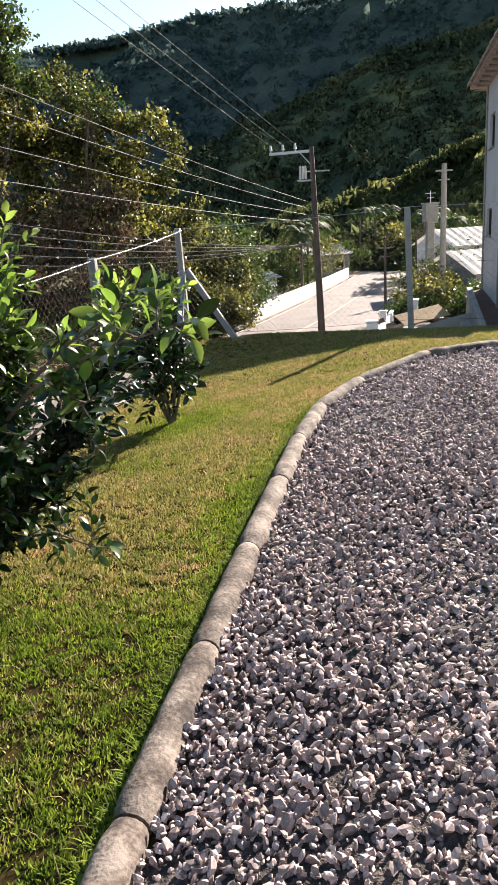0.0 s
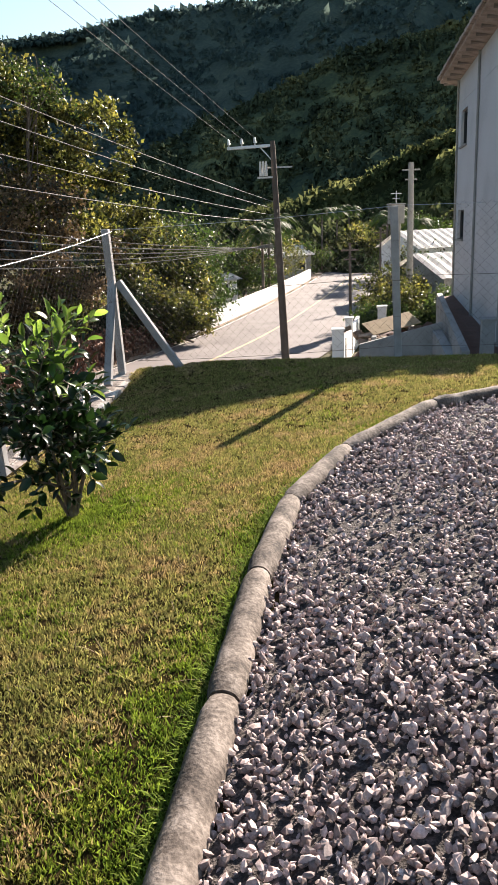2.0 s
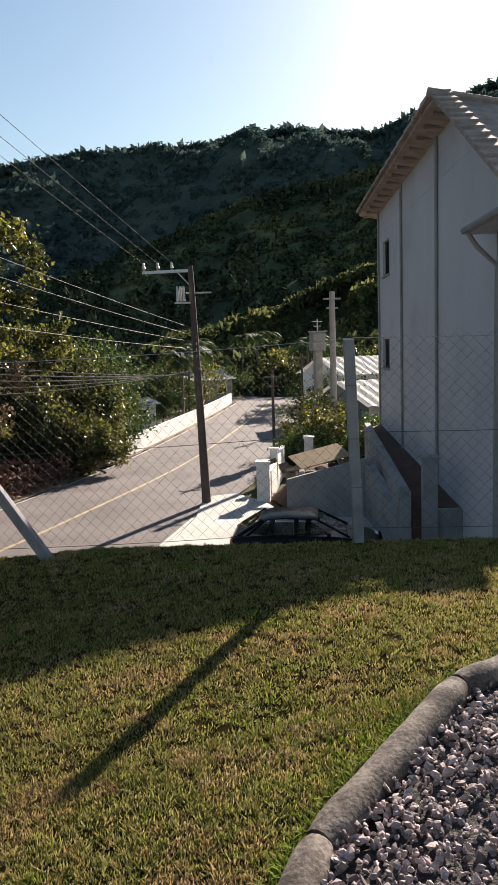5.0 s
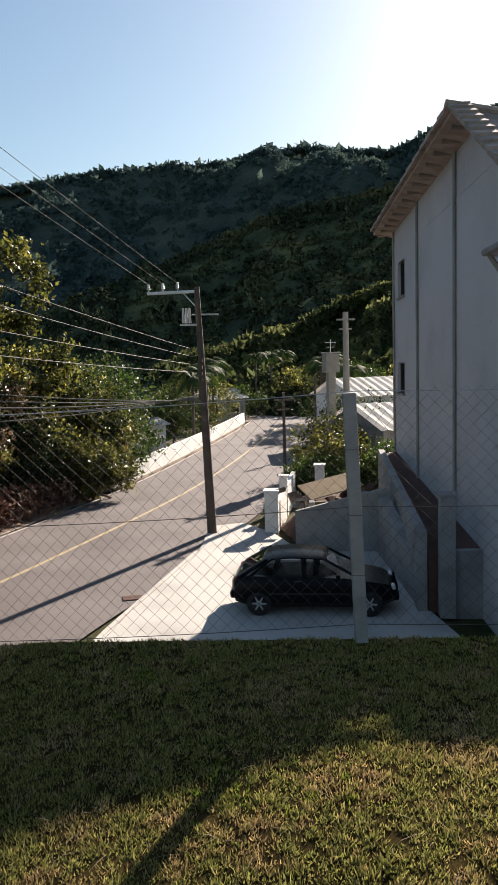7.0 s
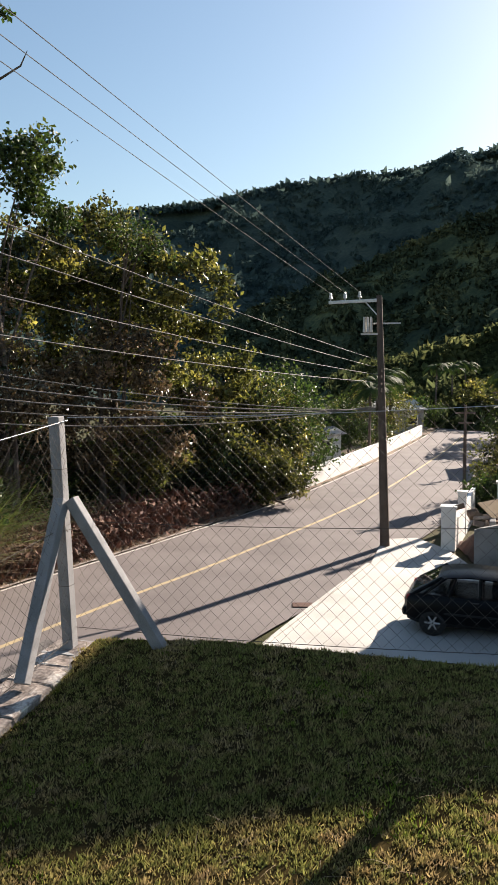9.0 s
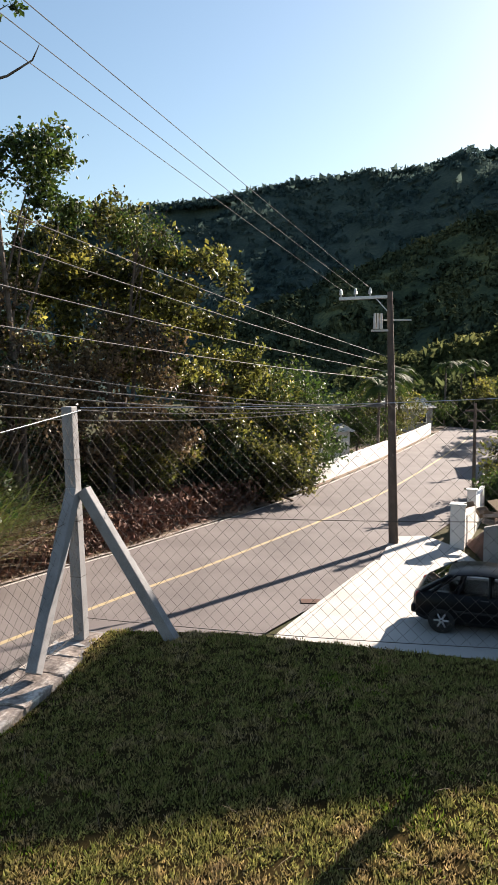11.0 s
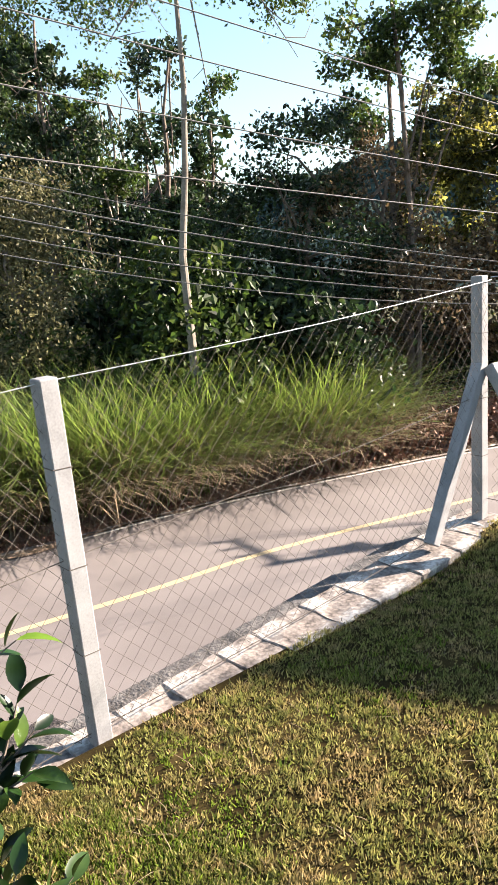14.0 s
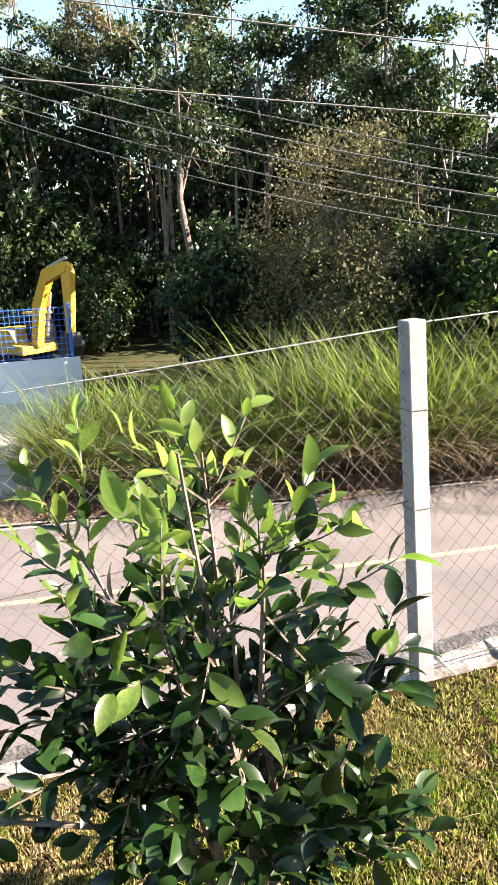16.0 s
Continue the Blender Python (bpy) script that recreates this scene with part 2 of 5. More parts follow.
def tube(bm, pts, radii, n=8, cap=True):
    """A tapered tube along points."""
    pts = [Vector(p) for p in pts]
    rings = []
    side = None
    for i, p in enumerate(pts):
        d = (pts[min(i + 1, len(pts) - 1)] - pts[max(i - 1, 0)]).normalized()
        if side is None:
            side = d.orthogonal().normalized()
        side = (side - d * side.dot(d)).normalized()
        up = d.cross(side)
        r = radii[i] if hasattr(radii, "__len__") else radii
        rings.append([bm.verts.new(p + r * (side * math.cos(a) + up * math.sin(a))) for a in (2 * math.pi * k / n for k in range(n))])
    for a, b in zip(rings, rings[1:]):
        for k in range(n):
            bm.faces.new((a[k], a[(k + 1) % n], b[(k + 1) % n], b[k]))
    if cap:
        bm.faces.new(rings[0][::-1]), bm.faces.new(rings[-1])
    return bm


def mesh_from(name, v, f, mat, parent=None, label="", flat=True):
    """A mesh from arrays: v (n, 3), f (m, 3 or 4)."""
    me = bpy.data.meshes.new(name)
    v, f = np.asarray(v, np.float32), np.asarray(f, np.int32)
    k = f.shape[1]
    me.vertices.add(len(v)), me.loops.add(f.size), me.polygons.add(len(f))
    me.vertices.foreach_set("co", v.ravel())
    me.loops.foreach_set("vertex_index", f.ravel())
    me.polygons.foreach_set("loop_start", np.arange(len(f), dtype=np.int32) * k)
    me.polygons.foreach_set("use_smooth", np.full(len(f), not flat))
    me.update(calc_edges=True)
    me.materials.append(mat)
    ob = new(name, me)
    ob.parent = parent
    return tagged(ob, label)


def grid(xs, ys, height):
    """A sheet over xs x ys with the given height."""
    nx, ny = len(xs), len(ys)
    v = [(x, y, height(x, y)) for y in ys for x in xs]
    f = [(j * nx + i, j * nx + i + 1, (j + 1) * nx + i + 1, (j + 1) * nx + i) for j in range(ny - 1) for i in range(nx - 1)]
    return v, f


def turned(rng, n):
    """n random rotations as (n, 3, 3)."""
    q = rng.normal(size=(n, 4))
    q /= np.linalg.norm(q, axis=1)[:, None]
    w, x, y, z = q.T
    return np.stack([1 - 2 * (y * y + z * z), 2 * (x * y - z * w), 2 * (x * z + y * w), 2 * (x * y + z * w), 1 - 2 * (x * x + z * z), 2 * (y * z - x * w),
                     2 * (x * z - y * w), 2 * (y * z + x * w), 1 - 2 * (x * x + y * y)], 1).reshape(n, 3, 3)


def scatter(shape_v, shape_f, places, turns, sizes):
    """Copies of one small shape, joined: arrays of vertices and faces."""
    sv, sf = np.asarray(shape_v, float), np.asarray(shape_f)
    n = len(places)
    v = np.einsum("nij,kj->nki", turns, sv) * np.asarray(sizes).reshape(n, 1, -1) + np.asarray(places)[:, None, :]
    f = sf[None] + (np.arange(n) * len(sv))[:, None, None]
    return v.reshape(-1, 3), f.reshape(-1, sf.shape[1])


LEAF_V, LEAF_F = [(0, 0, 0)], []
for t, w in ((0.12, 0.11), (0.3, 0.215), (0.5, 0.245), (0.7, 0.205), (0.88, 0.11)):
    dip = -0.11 * t * t + 0.03 * math.sin(3 * t)
    LEAF_V += [(w, t * 1.05, dip + 0.32 * w), (0, t * 1.05 + 0.01, dip), (-w, t * 1.05, dip + 0.32 * w)]
LEAF_V.append((0, 1.06, -0.13))
LEAF_F += [(0, 1, 2), (0, 2, 3), (13, 16, 14), (14, 16, 15)]
for k in range(4):
    q = 1 + 3 * k
    LEAF_F += [(q, q + 3, q + 4), (q, q + 4, q + 1), (q + 1, q + 4, q + 5), (q + 1, q + 5, q + 2)]
SPRAY_V = [(0, 0, 0), (0.3, 0.5, 0.12), (0, 1, 0), (-0.3, 0.5, 0.12)]
SPRAY_F = [(0, 1, 2), (0, 2, 3)]

# ---- ground ----
ROAD_Z = -3.7
CENTRE = [(-34, -62), (-22, -32), (-13.6, -11.5), (-9.9, -2.9), (-7.25, 3.4), (-5.9, 7.0), (-3.0, 12.6), (-0.1, 17.8), (5.4, 29), (11.5, 45), (18.0, 64), (26, 90), (36, 130)]


def centre(s):
    """The road's middle and its direction at s, from 0 to the number of points less 1."""
    i = min(int(s), len(CENTRE) - 2)
    u = s - i
    p = [Vector(CENTRE[min(max(k, 0), len(CENTRE) - 1)]) for k in (i - 1, i, i + 1, i + 2)]
    a = 0.5 * ((2 * p[1]) + (p[2] - p[0]) * u + (2 * p[0] - 5 * p[1] + 4 * p[2] - p[3]) * u * u + (3 * p[1] - p[0] - 3 * p[2] + p[3]) * u ** 3)
    d = 0.5 * ((p[2] - p[0]) + 2 * (2 * p[0] - 5 * p[1] + 4 * p[2] - p[3]) * u + 3 * (3 * p[1] - p[0] - 3 * p[2] + p[3]) * u * u)
    return a, d.normalized()


def ribbon(s0, s1, left, right, z, steps=60, edge=0.0):
    """A strip along the road between two offsets (positive to the right)."""
    v, f = [], []
    for k in range(steps + 1):
        a, d = centre(s0 + (s1 - s0) * k / steps)
        r = Vector((d.y, -d.x))
        w = edge * noise.noise((a.x * 0.9, a.y * 0.9, 3))
        for o in (left, right):
            q = a + r * (o + w)
            v.append((q.x, q.y, z))
    for k in range(steps):
        f.append((2 * k, 2 * k + 1, 2 * k + 3, 2 * k + 2))
    return v, f


def lawn_z(x, y):
    """Height of the lawn; takes numbers or arrays."""
    z = -0.15 + 0.115 * np.clip(x, -1.5, 2.6) - 0.011 * y + 0.008 * np.sin(2.1 * x + 0.7 * y) * np.sin(1.7 * y - x)
    near = np.clip(1 - (0.1 - 0.2418 * x - y) / 1.3, 0, 1) * np.clip((x + 0.15) / 0.2, 0, 1)
    rim = np.interp(x, [-0.2, 0.15, 1.1], [-0.06, 0.02, 0.1])
    return z + np.clip(rim - z, -0.15, 0.3) * near * near * (3 - 2 * near)


tagged(part("ground", grid([-900, -300, -120, -60, -30, -15, 0, 15, 30, 60, 120, 300, 900], [-900, -300, -100, -40, 0, 40, 100, 300, 900], lambda x, y: ROAD_Z - 0.06), GROUND), "rough green and brown ground under the trees", "ground", kind="structure")
tagged(part("road", ribbon(0, 12, -3.5, 4.5, ROAD_Z, 160), ASPHALT), "worn grey asphalt road with a yellow centre line", "road", kind="structure")
tagged(part("centre_line", ribbon(0, 12, -0.075, 0.075, ROAD_Z + 0.005, 160), PAINT_YELLOW), "faded yellow line along the road", "road line", kind="structure")

tagged(part("edge_line", ribbon(0, 12, -3.42, -3.34, ROAD_Z + 0.005, 160), PAINT_WHITE), "faded pale line along the road edge", "road line", kind="structure")
tagged(part("cover_plate", boxes(((2.0, 12.75, ROAD_Z + 0.01), (0.5, 0.35, 0.03)), bevel=0.01), DARK_SOIL), "rusty cover plate in the road", "cover plate", kind="structure")

# the terrace: lawn, gravel and the walls that hold them
FENCE = Vector((0.972, -0.235))       # along the front fence, from the corner post
SIDE = Vector((-0.262, -0.965))       # along the side fence, from the corner post
LOGS = [(-0.9, -13.6), (-0.68, -12.6), (-0.45, -11.65), (-0.2, -10.7), (0.02, -9.75), (0.24, -8.87), (0.47, -7.93), (0.73, -6.96), (0.97, -6.02), (1.27, -5.14), (1.79, -4.36), (2.69, -3.61), (3.6, -3.25), (4.6, -3.1), (5.6, -3.0)]


def log_x(y):
    for (x0, y0), (x1, y1) in zip(LOGS, LOGS[1:]):
        if y0 <= y <= y1:
            return x0 + (x1 - x0) * (y - y0) / (y1 - y0)
    return LOGS[0][0] if y < LOGS[0][1] else 99.0


def rim_y(x):
    """Front edge of the lawn."""
    return 0.1 + FENCE.y / FENCE.x * x


def rim_x(y):
    """Side edge of the lawn."""
    return 0.13 + SIDE.x / SIDE.y * y


def terrace_sheet():
    """The lawn, cut to the two fence lines."""
    v, f, cols = [], [], []
    nx, ny = 60, 90
    for j in range(ny + 1):
        for i in range(nx + 1):
            u, w = i / nx, j / ny
            y = -16 + 16 * w
            x0 = rim_x(y) + 0.02
            x = x0 + (9.5 - x0) * u
            y = y + (rim_y(x) - 0.0) * w
            v.append((x, y, float(lawn_z(x, y))))
    for j in range(ny):
        for i in range(nx):
            a = j * (nx + 1) + i
            f.append((a, a + 1, a + nx + 2, a + nx + 1))
    return v, f


tagged(part("lawn", terrace_sheet(), SOIL), "short sunlit lawn with dry brownish patches", "lawn", kind="structure")


def wall_run(bm, a, b, z0, z1a, z1b, thick, bevel=0.01):
    """A wall between two plan points, with its top from z1a to z1b."""
    a, b = Vector(a), Vector(b)
    d = (b - a).normalized()
    r = Vector((d.y, -d.x)) * thick / 2
    vs = [bm.verts.new((*(p + s * r), z)) for p, zt in ((a, z1a), (b, z1b)) for s in (1, -1) for z in (z0, zt)]
    for q in ((0, 1, 3, 2), (4, 6, 7, 5), (0, 4, 5, 1), (2, 3, 7, 6), (1, 5, 7, 3), (0, 2, 6, 4)):
        bm.faces.new([vs[k] for k in q])
    return bm


def P(d, u, off=0.0):
    """A point u along a fence line, off to the outside."""
    out = Vector((-d.y, d.x)) if d is FENCE else Vector((d.y, -d.x))
    q = d * u + out * off
    return q


tagged(part("retaining_wall", wall_run(bmesh.new(), P(FENCE, -0.2), P(FENCE, 9.5), ROAD_Z - 0.3, -0.02, 0.02, 0.3), CONCRETE), "grey concrete wall holding up the lawn", "retaining wall", kind="structure")
tagged(part("side_wall", wall_run(wall_run(bmesh.new(), P(SIDE, -0.15, 0.09), P(SIDE, 3.3, 0.09), ROAD_Z - 0.3, -0.05, -0.33, 0.54), P(SIDE, 3.3, 0.09), P(SIDE, 17, 0.09), ROAD_Z - 0.3, -0.33, -0.62, 0.54), ROUGH), "rough stained concrete wall under the side fence", "curb wall", kind="structure")

# ---- hills ----
def crown_shape(leaves, seed):
    """A tree crown seen from afar: leafy tufts over a low dome."""
    r = np.random.default_rng(seed)
    v, f = [], []
    for k in range(leaves):
        d = Vector(r.normal(size=3))
        d.z = abs(d.z) * 1.1 - 0.25
        d.normalize()
        c = Vector((d.x, d.y, d.z * 0.85)) * r.uniform(0.62, 1.12)
        nrm = (d + Vector(r.normal(size=3)) * 0.4).normalized()
        a = nrm.orthogonal().normalized()
        b = nrm.cross(a)
        w = r.uniform(0.5, 1.2) * (0.4 if leaves < 30 else 0.26)
        t = r.uniform(0, 6.28)
        a, b = a * math.cos(t) + b * math.sin(t), b * math.cos(t) - a * math.sin(t)
        i = len(v)
        v += [tuple(c + a * w), tuple(c + b * w * 0.7 - nrm * 0.1), tuple(c - a * w), tuple(c - b * w * 0.7 - nrm * 0.1)]
        f += [(i, i + 1, i + 2), (i, i + 2, i + 3)]
    return np.array(v), np.array(f)


CROWNS = {k: [crown_shape(k, i) for i in range(4)] for k in (17, 52)}


def hill(label, pts, dist, base, bulge, seed, crown, count, mat):
    """A wooded slope that rises away to a crest given as (bearing, elevation) from the terrace."""
    rng = np.random.default_rng(seed)
    az, el = [q[0] for q in pts], [q[1] for q in pts]

    def surface(a, w):
        h = dist * math.tan(radians(float(np.interp(a, az, el)) + 0.65)) - 0.5 - 0.6 * crown
        r = dist * (base + (1 - base) * w)
        z = -6 + (h + 6) * (w ** 1.15 if w <= 1 else 2 - w) + bulge * noise.fractal((a * 0.09, w * 2.2, seed), 1, 2, 4) * (1 - abs(1 - w) ** 3) * (w < 0.97)
        return 1.4 + r * math.sin(radians(a)), -5.4 + r * math.cos(radians(a)), z

    na, nr = 150, 22
    v = [surface(az[0] + (az[-1] - az[0]) * i / na, 1.3 * j / nr) for i in range(na + 1) for j in range(nr + 1)]
    f = [(i * (nr + 1) + j, i * (nr + 1) + j + 1, (i + 1) * (nr + 1) + j + 1, (i + 1) * (nr + 1) + j) for i in range(na) for j in range(nr)]
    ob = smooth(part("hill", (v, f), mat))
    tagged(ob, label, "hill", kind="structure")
    places, sizes = [], []
    for k in range(count):
        w = rng.uniform(0.12, 1.0) ** 0.7 if k % 4 else rng.uniform(0.97, 1.02)
        w = 0.94 if 0.94 < w < 0.97 else w
        q = surface(rng.uniform(az[0], az[-1]), w)
        places.append(q)
        s = crown * min(1.7, rng.lognormal(-0.15, 0.38))
        places[-1] = (q[0], q[1], q[2] - 0.3 * s)
        sizes.append((s, s, s * rng.uniform(0.7, 1.35)))
    places, sizes = np.array(places), np.array(sizes)
    vs, fs, base_i = [], [], 0
    for i, (cv, cf) in enumerate(CROWNS[17 if dist > 300 else 52]):
        sel = slice(i, None, 4)
        n = len(places[sel])
        ang = rng.uniform(0, 6.28, n)
        rot = np.zeros((n, 3, 3))
        rot[:, 0, 0] = rot[:, 1, 1] = np.cos(ang)
        rot[:, 0, 1], rot[:, 1, 0], rot[:, 2, 2] = -np.sin(ang), np.sin(ang), 1
        a, b = scatter(cv, cf, places[sel], rot, sizes[sel])
        vs.append(a), fs.append(b + base_i)
        base_i += len(a)
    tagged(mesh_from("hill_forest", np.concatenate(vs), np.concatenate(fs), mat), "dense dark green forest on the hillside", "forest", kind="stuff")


hill("high dark wooded mountain against the light", [(-100, 2.5), (-60, 3), (-35, 4), (-20, 9), (-11, 12.4), (-6, 12.9), (0, 14.1), (8, 14.6), (11, 15.0), (15, 15.6), (22, 14.9), (25, 15.9), (33, 18), (50, 17), (80, 8), (100, 3)], 420, 0.4, 22, 1, 2.9, 17000, FOREST_HAZY)
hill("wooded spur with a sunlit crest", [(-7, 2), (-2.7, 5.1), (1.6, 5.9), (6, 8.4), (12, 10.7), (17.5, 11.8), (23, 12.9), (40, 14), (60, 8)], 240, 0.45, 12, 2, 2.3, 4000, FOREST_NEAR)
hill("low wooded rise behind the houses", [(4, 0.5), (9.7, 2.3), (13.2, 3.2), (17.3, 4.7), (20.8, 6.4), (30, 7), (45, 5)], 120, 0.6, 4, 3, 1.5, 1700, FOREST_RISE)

# ---- trees ----
UP = Vector((0, 0, 1))


def foliage(rng, lumps, size, per=70, spread=0.32):
    """Leaf sprays in clusters inside ellipsoid lumps (x, y, z, rx, ry, rz, clusters)."""
    pts = []
    for x, y, z, rx, ry, rz, n in lumps:
        d = rng.normal(size=(n, 3))
        d /= np.linalg.norm(d, axis=1)[:, None]
        c = np.array((x, y, z)) + d * np.array((rx, ry, rz)) * rng.uniform(0.35, 1.0, (n, 1)) ** 0.5
        k = rng.integers(per, per * 3, n)
        j = np.repeat(c, k, 0)
        pts.append(j + rng.normal(size=j.shape) * np.array((1, 1, 0.75)) * spread * min(rx, 2.2) * 0.62)
    pts = np.concatenate(pts)
    return scatter(SPRAY_V, SPRAY_F, pts, turned(rng, len(pts)), 0.78 * size * rng.uniform(0.5, 1.3, (len(pts), 1)))


def tree(label, at, lean, height, girth, lumps, kind, size, seed, per=70, limbs=5, bark=BARK, spread=0.32, wood=True, low=3):
    """A tapered, leaning trunk with limbs into each lump of the crown."""
    rng = np.random.default_rng(seed)
    ob = thing("tree", label, "tree", at)
    if wood:
        bm = bmesh.new()
        n = 7
        pts = [Vector((lean[0] * (k / n) ** 1.3 + 0.12 * rng.normal() * (k > 0), lean[1] * (k / n) ** 1.3 + 0.12 * rng.normal() * (k > 0), height * k / n - 0.2)) for k in range(n + 1)]
        tube(bm, pts, [girth * (1 - 0.75 * k / n) for k in range(n + 1)], 9)
        smooth(part("trunk", bm, bark, ob))
        for k in range(limbs):
            q = lumps[k % len(lumps)]
            a = pts[min(n, low + int(rng.integers(0, n - 2)))]
            b = Vector((q[0], q[1], q[2])) + Vector(rng.normal(size=3)) * 0.45 * q[3]
            mid = a.lerp(b, 0.5) + Vector((0, 0, 0.15 * (b - a).length)) + Vector(rng.normal(size=3)) * 0.2
            r = girth * 0.32
            bm = tube(bmesh.new(), [a, a.lerp(mid, 0.5), mid, mid.lerp(b, 0.5), b], [r, r * 0.8, r * 0.6, r * 0.4, r * 0.15], 6)
            for t in range(3):
                c = mid.lerp(b, 0.3 * t + 0.2)
                e = c + Vector(rng.normal(size=3)) * 0.36 * q[3] + UP * 0.15
                tube(bm, [c, c.lerp(e, 0.5) + Vector(rng.normal(size=3)) * 0.12, e], [r * 0.35, r * 0.25, r * 0.08], 5)
            smooth(part("limb", bm, bark, ob))
    v, f = foliage(rng, lumps, size, per, spread)
    mesh_from("crown", v, f, LEAF[kind], ob)
    return ob


G = ROAD_Z
tree("broad olive-green roadside tree full of leaves", (-5.6, 24.5, G), (0.3, 0.2), 9.5, 0.24, [(-0.4, 0, 10.8, 2.7, 2.4, 2.0, 40), (-2.6, -0.4, 10.4, 2.2, 2.0, 1.8, 26), (2.6, 0.4, 9.2, 2.4, 2.2, 2.0, 34), (-3.0, 0, 8.2, 2.4, 2, 2.2, 26), (0.4, 0, 7.2, 3, 2.4, 2.0, 26), (4.2, 0.6, 6.0, 1.8, 1.8, 1.8, 18)], "olive", 0.3, 11, per=70, limbs=7, spread=0.2)
tree("brownish tree with thinning pale leaves", (-5.6, 22.4, G), (0.4, -0.3), 7.0, 0.2, [(0.5, 0, 6.2, 2.6, 1.6, 1.7, 26), (-2.0, 0, 5.4, 2.0, 1.6, 2, 20), (2.6, 0, 4.4, 2.0, 1.6, 1.6, 18), (-0.5, 0, 3.6, 2.6, 1.4, 1.2, 18)], "brown", 0.24, 12, per=70, limbs=9, spread=0.22)
tree("dense green tree beside the road", (-1.6, 28.8, G), (0.2, 0), 5.5, 0.18, [(0, 0, 5.3, 2.0, 1.8, 1.6, 26), (-2.2, -1, 4.4, 1.9, 1.6, 1.8, 22), (1.0, 0.4, 3.2, 1.6, 1.4, 1.6, 18), (-1.4, -1.4, 2.4, 2.0, 1.4, 1.4, 18)], "olive", 0.26, 13, per=80, spread=0.22)
tree("round leafy bush at the verge", (-4.4, 23.0, G), (0, 0), 2.6, 0.1, [(0, 0, 3.0, 1.5, 1.3, 1.4, 26), (1.2, 0.4, 2.0, 1.2, 1.1, 1.2, 16), (-1.0, 0, 1.6, 1.2, 1.0, 1.2, 14)], "olive", 0.2, 14, per=80)
tree("dark green undergrowth tree", (-2.3, 26.4, G), (0, 0), 2.4, 0.1, [(0, 0, 2.2, 1.8, 1.2, 1.5, 26), (1.6, 1.2, 1.8, 1.5, 1.2, 1.3, 18), (-1.8, -1.0, 1.4, 1.5, 1.1, 1.1, 16)], "dark", 0.2, 15, per=80)
tree("tall dark tree with a clumped crown", (-8.1, 19.5, G), (-1.0, 0.4), 12.2, 0.2, [(-1.5, 0, 12.7, 1.5, 1.4, 1.1, 16), (0.8, 0.4, 13.0, 1.4, 1.3, 1.1, 16), (-2.4, 0, 10.6, 1.3, 1.2, 1.1, 10), (1.9, 0, 11.6, 1.1, 1.0, 0.8, 8)], "green", 0.24, 16, per=80, limbs=8)
tree("thin-leaved tree with grey branches", (-4.6, 22.6, G), (0.3, 0), 10.8, 0.12, [(0.3, 0, 11.3, 1.3, 1.1, 1.0, 9), (1.5, 0, 10.6, 1.1, 1.0, 0.8, 6)], "green", 0.17, 17, per=40, limbs=7)
tree("shaded tree hung with brown creepers", (-9.2, 18.9, G), (0.4, 0), 8.5, 0.2, [(0, 0, 8.0, 2.0, 1.7, 1.8, 22), (-1.9, 0.6, 6.4, 2.0, 1.7, 1.8, 20), (1.4, -0.5, 5.4, 2.0, 1.6, 1.7, 20), (-0.6, -0.8, 3.4, 2.3, 1.6, 1.6, 20)], "brown", 0.22, 18, per=70, limbs=8)
tree("dark tree deep in the thicket", (-11.2, 17.4, G), (0.5, 0), 8.5, 0.2, [(0, 0, 9.2, 2.0, 1.8, 1.5, 18), (-1.2, 0, 7.0, 2.3, 1.9, 1.8, 22), (1.2, 0, 5.4, 2.2, 1.8, 1.8, 20), (0, -1.0, 3.2, 2.6, 1.5, 1.6, 20)], "dark", 0.25, 19, per=80, limbs=8)
tree("slim pale tree with feathery drooping leaves", (-10.9, 10.6, G), (0.3, 0.3), 14.5, 0.15, [(-2.2, 0.4, 13.4, 2.2, 1.6, 0.7, 16), (1.4, 1.4, 13.0, 1.7, 1.5, 0.7, 14), (2.3, 2.2, 12.4, 1.4, 1.2, 0.6, 9), (-3.6, -0.6, 12.2, 1.6, 1.4, 0.6, 9), (0.2, 0.4, 14.6, 1.8, 1.6, 0.7, 10), (-4.6, -1.6, 13.9, 1.8, 1.4, 0.6, 12), (0.8, 0.6, 10.0, 0.8, 0.7, 0.7, 4)], "green", 0.16, 20, per=70, limbs=9, bark=PALE_BARK, low=5)


